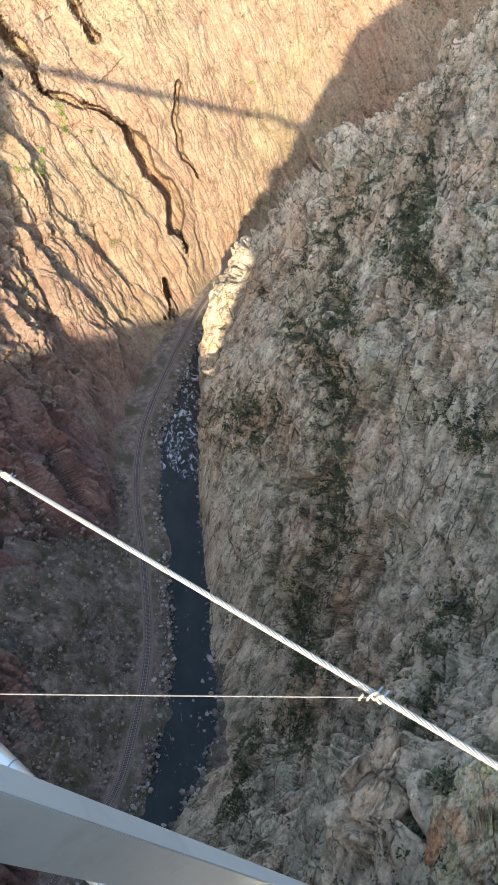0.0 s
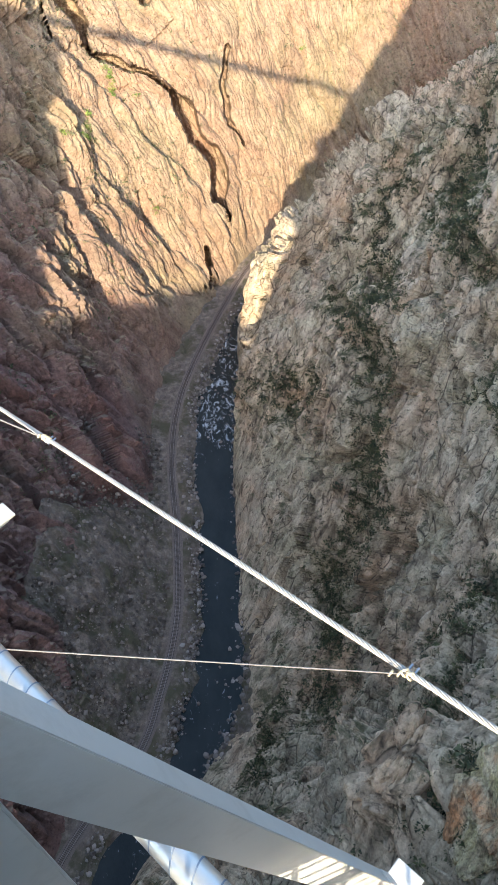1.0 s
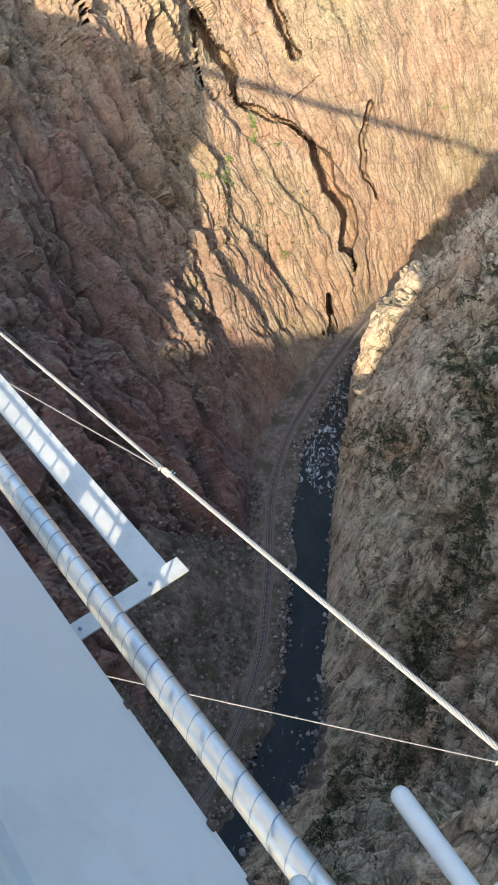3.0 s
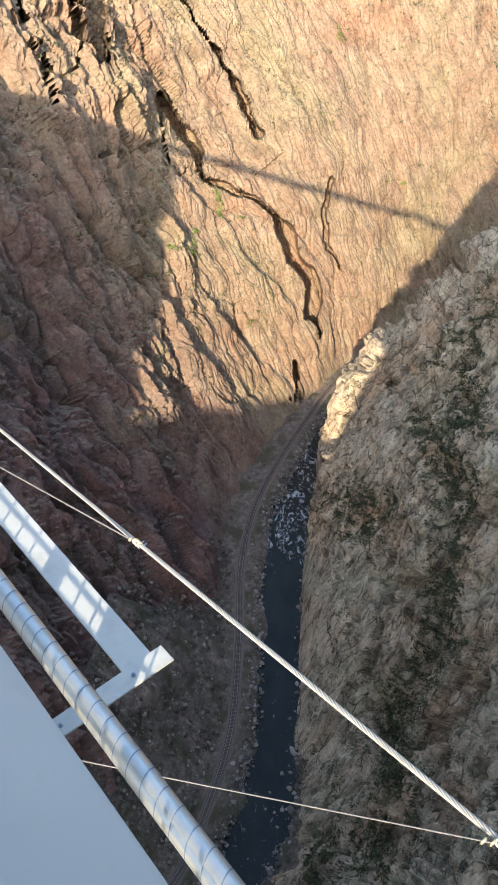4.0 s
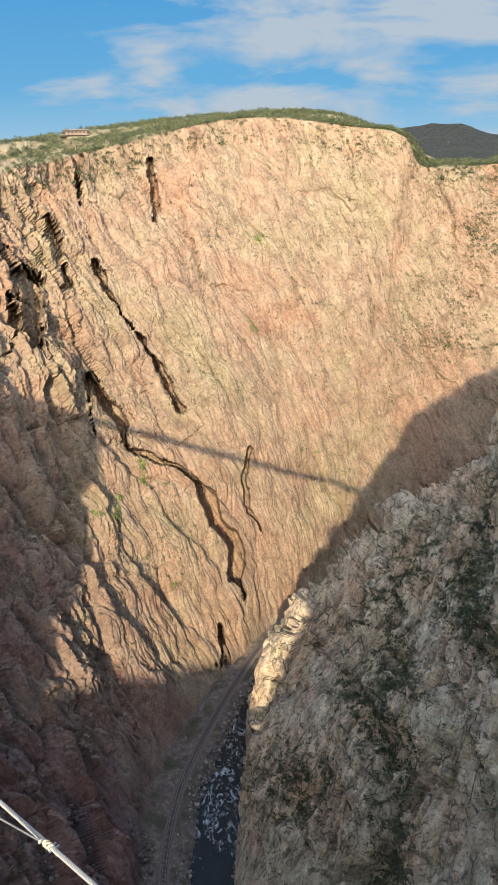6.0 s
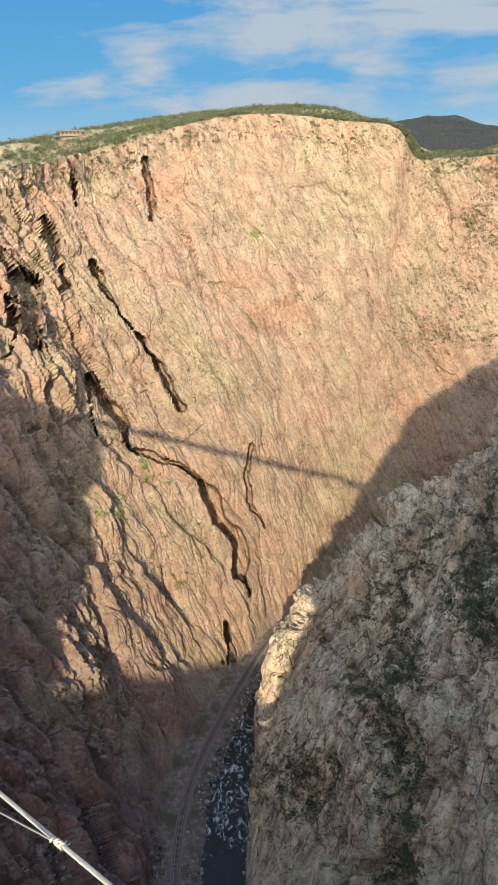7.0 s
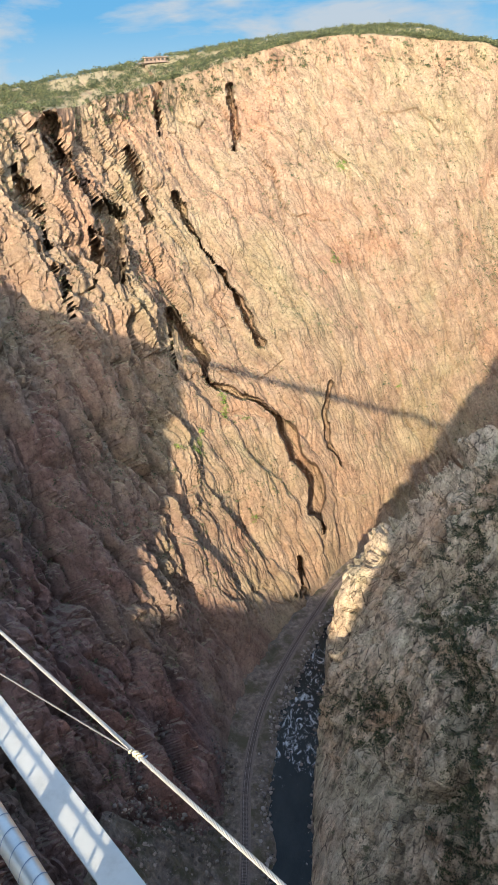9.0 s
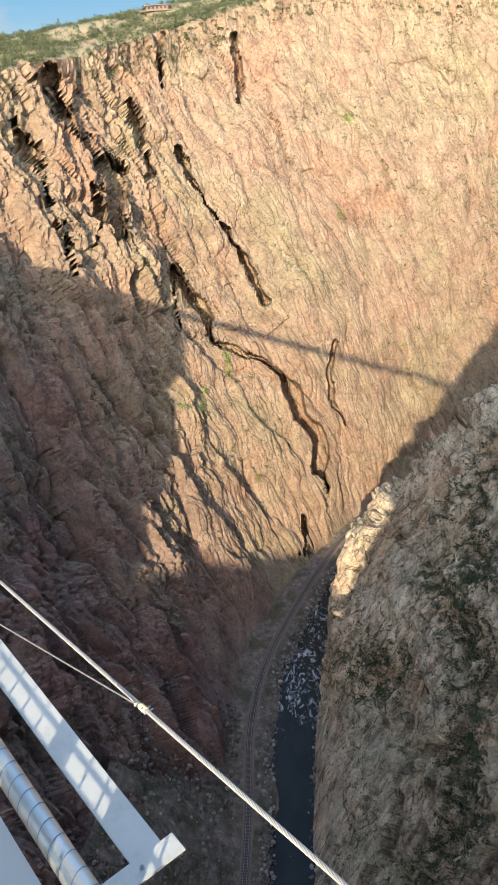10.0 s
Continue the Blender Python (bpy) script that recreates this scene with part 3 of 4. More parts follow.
v, fs = timber(0, 0, 1, 0, 0)
one_sleeper = mesh_from("sleeper", v, fs, TIMBER)
vs, fs, laid = [], [], 0
for d in np.arange(1, step[-1] - 1, 0.62):
    cx, cy = np.interp(d, step, track_mid[:, 0]), np.interp(d, step, track_mid[:, 1])
    sx, sy = np.interp(d, step, track_side[:, 0]), np.interp(d, step, track_side[:, 1])
    if cy > 95 and laid < 290:
        ob = part("sleeper", one_sleeper, track)
        ob.location, ob.rotation_euler = (cx, cy, 0), (0, 0, math.atan2(sy, sx))
        laid += 1
        continue
    v, f = timber(cx, cy, sx, sy, len(vs))
    vs += v
    fs += f
tagged(part("far_timber", mesh_from("far_timber", vs, fs, TIMBER), track, "dark timber sleepers further along the track"), kind="stuff")

# ---- loose rocks ----
ico = bmesh.new()
bmesh.ops.create_icosphere(ico, subdivisions=1, radius=1)
ICO_V = np.array([v.co[:] for v in ico.verts])
ICO_F = np.array([[v.index for v in f.verts] for f in ico.faces])
ico.free()


def scatter_rocks(spots, sizes, seed):
    rng = np.random.RandomState(seed)
    vs, fs = [], []
    for k, (p, r) in enumerate(zip(spots, sizes)):
        sh = ICO_V * (0.7 + 0.6 * rng.rand(len(ICO_V), 1)) * (r * (0.7 + 0.6 * rng.rand(3)))
        a = rng.rand() * 6.28
        rot = np.array([[math.cos(a), -math.sin(a), 0], [math.sin(a), math.cos(a), 0], [0, 0, 1]])
        fs.append(ICO_F + len(ICO_V) * k)
        vs.append(sh @ rot.T + p)
    return np.concatenate(vs), np.concatenate(fs)


def tri_mesh(name, v, f, material):
    me = bpy.data.meshes.new(name)
    me.vertices.add(len(v))
    me.vertices.foreach_set("co", np.asarray(v, np.float32).reshape(-1))
    k = len(f)
    me.loops.add(k * 3)
    me.loops.foreach_set("vertex_index", np.asarray(f, np.int32).reshape(-1))
    me.polygons.add(k)
    me.polygons.foreach_set("loop_start", (np.arange(k) * 3).astype(np.int32))
    me.update(calc_edges=True)
    me.materials.append(material)
    return me


BOULDER = mat("river_boulder", 0.85)
isl = node(BOULDER, "NewGeometry")
join(BOULDER, ramp(BOULDER, isl.outputs["Random Per Island"], [(0.0, (0.08, 0.065, 0.055)), (0.6, (0.19, 0.155, 0.13)), (1.0, (0.36, 0.31, 0.27))]), BOULDER.node_tree.nodes["Principled BSDF"].inputs["Base Color"])
rng = np.random.RandomState(5)
fine_bank = spline(LEFT_BANK, [80] * 16)
fine_side = sideways(fine_bank)
ok = np.where((fine_bank[:, 1] > 60) & (fine_bank[:, 0] < 150))[0]
spots, sizes = [], []
for k in rng.choice(ok, 3600):
    o = rng.normal(2.2, 2.0)
    if o > 7.5 or o < -0.4:
        continue
    p = fine_bank[k] + fine_side[k] * o
    z = np.interp(o, [-5, -1, 1, 3.5, 8.2], [-290.3, -290.2, -289.4, -288.2, -287.6])
    spots.append((p[0] + rng.normal(0, 0.8), p[1] + rng.normal(0, 0.8), z))
    sizes.append(0.2 + 1.0 * rng.rand() ** 4)
fr = spline(RIGHT_BANK, [80] * 16)
frs = -sideways(fr)
ok = np.where((fr[:, 1] > 60) & (fr[:, 0] < 120))[0]
for k in rng.choice(ok, 1100):
    o = rng.normal(1.0, 1.6)
    p = fr[k] + frs[k] * o
    spots.append((p[0], p[1], -290.1 + max(0, o) * 0.5))
    sizes.append(0.2 + 1.2 * rng.rand() ** 4)
for k in range(60):  # stones in the rapids
    t = rng.rand()
    y = rng.choice([rng.uniform(255, 330), rng.uniform(112, 140)], p=[0.75, 0.25])
    xl, xr = np.interp(y, fine_bank[700:1100, 1], fine_bank[700:1100, 0]), np.interp(y, fr[500:1000, 1], fr[500:1000, 0])
    spots.append((xl + (xr - xl) * t, y, -290.15))
    sizes.append(0.3 + 0.7 * rng.rand() ** 2)
v, f = scatter_rocks(spots, sizes, 6)
tagged(new("bank_boulders", tri_mesh("bank_boulders", v, f, BOULDER)), "pale and brown boulders strewn along the river banks", "rocks", kind="stuff")
# ---- talus blocks on the slope beside the track ----
ok = np.where((fine_bank[:, 1] > 70) & (fine_bank[:, 1] < 260))[0]
spots, sizes = [], []
for k in rng.choice(ok, 6500):
    o = rng.uniform(15, 60)
    p = fine_bank[k] + fine_side[k] * o
    spots.append((p[0], p[1], np.interp(o, [14.5, 18, 30, 44, 62], [-288, -286, -276, -262, -247]) + 0.1))
    sizes.append(0.2 + 0.9 * rng.rand() ** 5)
v, f = scatter_rocks(spots, sizes, 8)
TALUS = mat("talus_block", 0.9)
isl = node(TALUS, "NewGeometry")
join(TALUS, ramp(TALUS, isl.outputs["Random Per Island"], [(0.0, (0.07, 0.054, 0.042)), (0.7, (0.16, 0.125, 0.098)), (1.0, (0.30, 0.245, 0.20))]), TALUS.node_tree.nodes["Principled BSDF"].inputs["Base Color"])
tagged(new("talus_blocks", tri_mesh("talus_blocks", v, f, TALUS)), "grey-brown fallen blocks on the talus slope", "rocks", kind="stuff")

# ---- sky backdrop with thin clouds, distant mountain ----
SKY = mat("sky_backdrop", 1.0)
nt = SKY.node_tree
em = node(SKY, "Emission")
pos = node(SKY, "NewGeometry")
sepz = node(SKY, "SeparateXYZ")
join(SKY, pos.outputs["Position"], sepz.inputs[0])
mr = node(SKY, "MapRange")
mr.inputs["From Min"].default_value, mr.inputs["From Max"].default_value = 0, 900
join(SKY, sepz.outputs[2], mr.inputs["Value"])
blue = ramp(SKY, mr.outputs[0], [(0.0, (0.40, 0.66, 0.86)), (0.3, (0.17, 0.50, 0.84)), (1.0, (0.07, 0.36, 0.78))])
cl = stretched(SKY, (1, 1, 3.6), (0, 0, 0))
big = noise_node(SKY, cl, 900, 7, 0.55, 0.3)
cov = ramp(SKY, big, [(0.47, (0, 0, 0)), (0.60, (0.9, 0.9, 0.9))])
skycol = mixed(SKY, cov, blue, (0.58, 0.66, 0.74))
join(SKY, skycol, em.inputs["Color"])
em.inputs["Strength"].default_value = 0.29
join(SKY, em.outputs[0], nt.nodes["Material Output"].inputs["Surface"])
az = np.radians(np.linspace(-75, 75, 60))
el = np.linspace(-400, 1900, 24)
dome = np.stack([np.sin(az)[:, None] * 4200 + 0 * el, np.cos(az)[:, None] * 4200 + 0 * el, el[None] + 0 * az[:, None]], 2)
tagged(new("backdrop", grid_mesh("backdrop", dome, SKY, False)), "blue evening sky with thin flat clouds", "sky", kind="structure")

MOUNTAIN = rock("far_mountain", (0.05, 0.052, 0.056), (0.13, 0.125, 0.125), (0.30, 0.28, 0.25), ((1, 1, 1), (1, 1, 1), (1, 1, 1)),
                ((0.020, 0.024, 0.022), (0.032, 0.036, 0.032), (0.05, 0.054, 0.046)), 0.54, (0.2, 0.1, 1), 0.5, 2.6, relief=3.0, gap=0.8, turf=False)
mu, mv = np.linspace(0, 1, 240), np.linspace(0, 1, 90)
mx = 60 + 900 * mu
top = np.interp(mx, [60, 400, 440, 486, 552, 618, 664, 960], [20, 36, 42, 47, 44, 24, 17, 12])
mp = np.zeros((240, 90, 3))
mp[:, :, 0] = mx[:, None]
mp[:, :, 1] = 1500 + 480 * mv[None]
mp[:, :, 2] = -160 + (top[:, None] + 160) * (mv[None] ** 0.7)
q = mp.reshape(-1, 3)
mp[:, :, 2] += (layered(q, 120, 5, 91) * 9 + facets(q, 60, 93)[0] * 4).reshape(240, 90) * (1 - 0.6 * mv[None])
tagged(new("backdrop", grid_mesh("backdrop", mp, MOUNTAIN, True)), "dark wooded mountain slope behind the canyon rim", "mountain", kind="structure")


# ---- the footbridge under the camera: o runs outward from the rail, u along the bridge ----
OUT, ALONG = Vector((0.719, 0.695, 0)), Vector((-0.695, 0.719, 0))


def at(o, u, z):
    return OUT * o + ALONG * u + Vector((0, 0, z))


def painted(name, base, rough=0.45):
    m = mat(name, rough)
    c = stretched(m, (1, 1, 1))
    big = noise_node(m, c, 0.35, 6, 0.6)
    col = ramp(m, big, [(0.35, tuple(x * 0.88 for x in base)), (0.65, base)])
    fine = noise_node(m, c, 0.05, 9, 0.75, 0.6)
    rust = ramp(m, fine, [(0.745, (0, 0, 0)), (0.77, (1, 1, 1))])
    col = mixed(m, rust, col, (0.10, 0.045, 0.025))
    dirt = ramp(m, noise_node(m, c, 0.12, 8, 0.7), [(0.52, (1, 1, 1)), (0.75, (0.80, 0.79, 0.77))])
    col = mixed(m, 1.0, col, dirt, "MULTIPLY")
    join(m, col, m.node_tree.nodes["Principled BSDF"].inputs["Base Color"])
    join(m, bump(m, noise_node(m, c, 0.02, 5, 0.6), 0.12, 0.002), m.node_tree.nodes["Principled BSDF"].inputs["Normal"])
    return m


PAINT = painted("white_steel_paint", (0.50, 0.50, 0.455))
ZINC = mat("galvanised_steel", 0.38, 0.7, (0.62, 0.66, 0.70))
c = stretched(ZINC, (1, 1, 1))
join(ZINC, ramp(ZINC, noise_node(ZINC, c, 0.06, 7, 0.7), [(0.3, (0.40, 0.43, 0.44)), (0.5, (0.47, 0.485, 0.465)), (0.7, (0.53, 0.525, 0.48))]), ZINC.node_tree.nodes["Principled BSDF"].inputs["Base Color"])
SHADOW_BAND = mat("shadow_band_paint", 0.8, 0.2, (0.20, 0.25, 0.31))
BOLT = mat("plated_bolt", 0.42, 0.75, (0.36, 0.40, 0.46))
WIRE = mat("wire_rope", 0.7, 0.1, (0.40, 0.375, 0.33))
# darker than WIRE: the ropes' shade is put into the colour
SHADED_TIE = mat("shaded_tie_rope", 0.7, 0.2, (0.18, 0.17, 0.155))
CLIP = mat("brass_clip", 0.4, 0.6, (0.78, 0.66, 0.42))
DECKWOOD = mat("deck_timber", 0.9, 0, (0.16, 0.12, 0.09))


def prism(name, outline, u0, u1, material, bevel=0.004, cuts=1):
    """A bar along the bridge with the outline given in o, z."""
    bm = bmesh.new()
    rings = []
    for k in range(cuts + 1):
        u = u0 + (u1 - u0) * k / cuts
        rings.append([bm.verts.new(at(o, u, z)) for o, z in outline])
    n = len(outline)
    for a, b in zip(rings, rings[1:]):
        for i in range(n):
            bm.faces.new((a[i], a[(i + 1) % n], b[(i + 1) % n], b[i]))
    bm.faces.new(rings[0][::-1])
    bm.faces.new(rings[-1])
    bmesh.ops.recalc_face_normals(bm, faces=bm.faces)
    if bevel:
        bmesh.ops.bevel(bm, geom=bm.edges[:], offset=bevel, segments=2, affect="EDGES")
    me = bpy.data.meshes.new(name)
    bm.to_mesh(me)
    bm.free()
    me.materials.append(material)
    return me


def solid(name, corners, material, bevel=0.002):
    """A bar between a quad of corners and the same quad at its other end."""
    bm = bmesh.new()
    a = [bm.verts.new(p) for p in corners[0]]
    b = [bm.verts.new(p) for p in corners[1]]
    n = len(a)
    for i in range(n):
        bm.faces.new((a[i], a[(i + 1) % n], b[(i + 1) % n], b[i]))
    bm.faces.new(a[::-1])
    bm.faces.new(b)
    bmesh.ops.recalc_face_normals(bm, faces=bm.faces)
    if bevel:
        bmesh.ops.bevel(bm, geom=bm.edges[:], offset=bevel, segments=2, affect="EDGES")
    me = bpy.data.meshes.new(name)
    bm.to_mesh(me)
    bm.free()
    me.materials.append(material)
    return me


def tube(name, pts, radius, material, sides=12):
    pts = [Vector(p) for p in pts]
    p = np.zeros((len(pts), sides + 1, 3))
    for k, q in enumerate(pts):
        d = (pts[min(k + 1, len(pts) - 1)] - pts[max(k - 1, 0)]).normalized()
        x = d.cross(Vector((0, 0, 1)) if abs(d.z) < 0.9 else Vector((1, 0, 0))).normalized()
        y = d.cross(x)
        for s in range(sides + 1):
            a = 2 * math.pi * s / sides
            p[k, s] = q + x * (radius * math.cos(a)) + y * (radius * math.sin(a))
    return grid_mesh(name, p, material, True, True)


# sloped rail beside the camera
rail = tagged(new("bridge_rail"), "pale painted steel bridge rail with a sloped outer face", "railing")
# tilted out of the sun; lip and skirt added to shade post and brace
part("rail_box", prism("rail_box", [(0.050, -0.450), (-0.042, -0.358), (-0.060, -0.358), (-0.060, -0.295), (-0.125, -0.295), (-0.125, -1.45), (0.050, -1.45)], -3.2, 7.5, PAINT, 0.005), rail)
CHIPPED = mat("chipped_rust", 0.9, 0, (0.07, 0.045, 0.035))
rngc = np.random.RandomState(4)
for u, size in ((0.165, 0.006), (0.150, 0.0035), (0.205, 0.004), (0.30, 0.003)):
    chip = [at(0.050 - 0.0012 + (-size * 0.35 + size * 0.35 * math.sin(a)) * (0.6 + 0.4 * rngc.rand()) * 0.7, u + size * math.cos(a) * (0.7 + 0.5 * rngc.rand()), -0.450 + 0.0012 + (size * 0.35 - size * 0.35 * math.sin(a)) * 0.7) for a in np.linspace(0, 2 * math.pi, 11)[:-1]]
    up = (OUT + Vector((0, 0, 1))).normalized() * 0.0022
    part("paint_chip", solid("paint_chip", ([p for p in chip], [p + up for p in chip]), CHIPPED, 0), rail, "brown chip in the paint")

# channel post bolted under the rail
W0, W1 = Vector((-0.020, 0.102, 0)), Vector((0.066, 0.168, 0))
WD = (W1 - W0).normalized()
NF = Vector((WD.y, -WD.x, 0))
TOP, FOOT = -0.452, -2.9


def plan_bar(name, p, q, thick, z0, z1, material, bevel=0.003):
    """An upright plate between two plan points."""
    d = (q - p).normalized()
    n = Vector((d.y, -d.x, 0)) * thick
    up = Vector((0, 0, 1))
    quad = [p, q, q - n, p - n]
    return solid(name, ([v + up * z0 for v in quad], [v + up * z1 for v in quad]), material, bevel)


post = tagged(new("channel_post"), "white painted channel post with a bolted web, under the rail", "post")
part("web", plan_bar("web", W0, W1, 0.010, FOOT, TOP, PAINT), post)
for k, back in ((0.006, 0.066), (0.084, 0.074)):
    a = W0 + WD * k + Vector((0, 0, TOP - 0.008))
    prong = [a - NF * (0.008 + (back - 0.008) * j / 6) for j in range(7)]
    bar = part("prong", tube("prong", prong, 0.0064, PAINT, 14), post)
    bm = bmesh.new()
    bmesh.ops.create_uvsphere(bm, u_segments=14, v_segments=8, radius=0.0064, matrix=Matrix.Translation(prong[-1]))
    tip = bpy.data.meshes.new("prong_tip")
    bm.to_mesh(tip)
    bm.free()
    tip.materials.append(PAINT)
    part("prong_tip", tip, bar)


def bolt_on(parent, centre, axis, size, reach, back=False):
    """Hex nut, washer and bolt end, standing out along axis."""
    x = axis.cross(Vector((0, 0, 1))).normalized()
    y = x.cross(axis)

    def ring(r, h, n, turn=0.0):
        return [centre + axis * h + x * (r * math.cos(turn + 2 * math.pi * i / n)) + y * (r * math.sin(turn + 2 * math.pi * i / n)) for i in range(n)]
    nut = part("nut", solid("nut", (ring(size, 0.003, 6, 0.35), ring(size, 0.003 + size * 0.95, 6, 0.35)), BOLT, size * 0.10), parent, "zinc-plated hexagon nut")
    part("washer", solid("washer", (ring(size * 1.08, 0, 24), ring(size * 1.08, 0.0032, 24)), BOLT, 0), nut)
    pts = [centre + axis * (reach * k / 24) for k in range(25)]
    thread = part("bolt", tube("bolt", pts, size * 0.52, BOLT, 16), nut)
    for v in thread.data.vertices:
        q = v.co - centre
        h = q.dot(axis)
        v.co += (q - axis * h).normalized() * (0.00012 * math.sin(h * 2 * math.pi / 0.0026))
    part("bolt_tip", solid("bolt_tip", (ring(size * 0.52, reach - 0.001, 16), ring(size * 0.40, reach + 0.002, 16)), BOLT, 0), nut)


bolt_on(post, W0 + WD * 0.066 + Vector((0, 0, -0.548)), NF, 0.0215, 0.040)
bolt_on(post, W0 + WD * 0.040 - NF * 0.011 + Vector((0, 0, -0.488)), -NF, 0.0175, 0.036)
bolt_on(post, W0 + WD * 0.050 + Vector((0, 0, -1.90)), NF, 0.016, 0.03)

# raker brace: an angle from the head of the post down to the end of a floor beam
brace = tagged(new("raker_brace"), "pale painted steel angle brace running down from the post", "brace")
RK0, RK1 = Vector((0.049, 0.163, -0.475)), Vector((0.708, 0.444, -2.80))
LEG1, LEG2 = Vector((-0.027, 0.042, -0.003)), Vector((-0.079, -0.034, -0.027))


def angle_at(k):
    p = RK0.lerp(RK1, k)
    a, b = LEG1.normalized() * 0.007, LEG2.normalized() * 0.007
    return [p, p + LEG1, p + LEG1 + b, p + a + b, p + LEG2 + a, p + LEG2]


part("angle_bar", solid("angle_bar", (angle_at(0.022), angle_at(1.0)), PAINT, 0.0018), brace)
part("gusset", solid("gusset", ([p + Vector((0, 0, 0.006)) for p in angle_at(0.93)], [p + Vector((0, 0, 0.006)) for p in angle_at(0.985)]), PAINT, 0), brace)

# galvanised pipe beside the deck; thin dark bands on it stand in for mesh shadows
pipe = tagged(new("galvanised_pipe"), "galvanised steel pipe with painted mesh-shadow bands hung beside the bridge rail", "pipe")
PIPE_O, PIPE_Z, PIPE_R = 0.346, -2.0, 0.040
part("pipe_shell", tube("pipe_shell", [at(PIPE_O, u, PIPE_Z) for u in np.linspace(-9, 16, 60)], PIPE_R, ZINC, 36), pipe)


def shadow_band_mesh(u):
    p = np.zeros((25, 2, 3))
    for k in range(25):
        a = 2 * math.pi * k / 24
        for s in (0, 1):
            p[k, s] = at(PIPE_O + (PIPE_R + 0.0012) * math.cos(a), u + 0.020 * math.cos(a - 0.4) + (s - 0.5) * 0.0045, PIPE_Z + (PIPE_R + 0.0012) * math.sin(a))
    return grid_mesh("shadow_band", p, SHADOW_BAND)


shadow_band0 = shadow_band_mesh(0.0)
for k in range(-20, 80):
    ob = part("shadow_band", shadow_band0, pipe)
    ob.location = ALONG * (0.0685 * k)

part("hanger", prism("hanger", [(0.165, -1.99), (0.300, -1.99), (0.300, -2.01), (0.165, -2.01)], 0.06, 0.10, PAINT, 0.002), pipe)

# floor beam and the sunlit edge beam
beam = tagged(new("floor_beam"), "white painted steel floor beam reaching out past the deck", "beam", group="floor beams")
part("top_flange", prism("top_flange", [(-0.5, -2.860), (0.90, -2.860), (0.90, -2.872), (-0.5, -2.872)], 1.985, 2.085, PAINT, 0.002), beam)
part("beam_web", prism("beam_web", [(-0.5, -2.873), (0.89, -2.873), (0.89, -2.990), (-0.5, -2.990)], 2.075, 2.084, PAINT, 0.001), beam)
for o in (0.36, 0.72):
    bolt_on(beam, at(o, 2.035, -2.860), Vector((0.001, 0, 1)).normalized(), 0.010, 0.018)
copy_thing(beam, Matrix.Translation(ALONG * -2.2))
edge = tagged(new("edge_beam"), "white painted edge beam crossed by mesh shadows", "beam")
part("beam_plate", prism("beam_plate", [(0.695, -2.873), (0.846, -2.873), (0.846, -2.885), (0.695, -2.885)], 2.086, 12.0, PAINT, 0.002), edge)
part("beam_leg", prism("beam_leg", [(0.836, -2.886), (0.846, -2.886), (0.846, -2.990), (0.836, -2.990)], 2.086, 12.0, PAINT, 0.001), edge)

# welded mesh below the rail, which throws its grid on the beam and the pipe
fence = tagged(new("mesh_fence"), "welded wire safety mesh between rail and deck", "fence")
vs, fs = [], []


def wire(p, q, r=0.0085):
    d = (q - p).normalized()
    x = d.orthogonal().normalized()
    y = d.cross(x)
    b = len(vs)
    for e in (p, q):
        for k in range(4):
            a = math.pi / 2 * k
            vs.append(e + x * (r * math.cos(a)) + y * (r * math.sin(a)))
    for k in range(4):
        fs.append((b + k, b + (k + 1) % 4, b + 4 + (k + 1) % 4, b + 4 + k))


for u in np.arange(-3, 7.5, 0.15):
    wire(at(-0.06, u, -2.64), at(-0.06, u, -1.44))
for z in np.arange(-2.64, -1.45, 0.08):
    wire(at(-0.055, -3, z), at(-0.055, 7.5, z))
part("wires", mesh_from("wires", vs, fs, ZINC), fence)
# unseen uprights; the wide one at 1.56 is added to shade the beam's end
for u, half in ((-1.9, 0.04), (0.9, 0.04), (1.56, 0.15), (2.17, 0.045), (3.4, 0.04), (4.65, 0.04), (5.9, 0.04)):
    part("fence_post", prism("fence_post", [(-0.10, -2.66), (-0.04, -2.66), (-0.04, -1.46), (-0.10, -1.46)], u - half, u + half, PAINT, 0.003), fence)

# timber deck from rim to rim
deck = tagged(new("bridge_deck"), "long timber bridge deck between the canyon rims", "bridge", kind="structure")
us = np.linspace(-75, 214, 120)
dz = -2.4 - 0.066 * us * np.clip((np.abs(us) - 4) / 20, 0, 1)
dp = np.zeros((120, 5, 3))
for k, (u, z) in enumerate(zip(us, dz)):
    deep = -0.34 - 1.5 * min(1, max(0, (abs(u) - 6) / 3))
    for j, (o, h) in enumerate(((-0.14, 0), (-0.14, deep), (-5.6, deep), (-5.6, 0), (-0.14, 0))):
        dp[k, j] = at(o, u, z + h)
part("deck_slab", grid_mesh("deck_slab", dp, DECKWOOD), deck)
for o in (-0.1, -5.6):
    far_u = us[(us > 9) | (us < -5)]
    for sgn in (1, -1):
        line = [u for u in far_u if u * sgn > 0]
        rl = [at(o, u, np.interp(u, us, dz) + 1.15) for u in line]
        part("handrail", tube("handrail", rl, 0.09, PAINT, 6), deck)

# wind cable of twisted strands with its clips and tie ropes
KNOT1, KNOT2 = Vector((-4.162, 12.061, -13.26)), Vector((2.678, 5.034, -11.626))
CD = (KNOT1 - KNOT2).normalized()
cable = tagged(new("wind_cable"), "thick white twisted steel wind cable spanning the gorge", "cable")
cx = CD.cross(Vector((0, 0, 1))).normalized()
cy = CD.cross(cx)
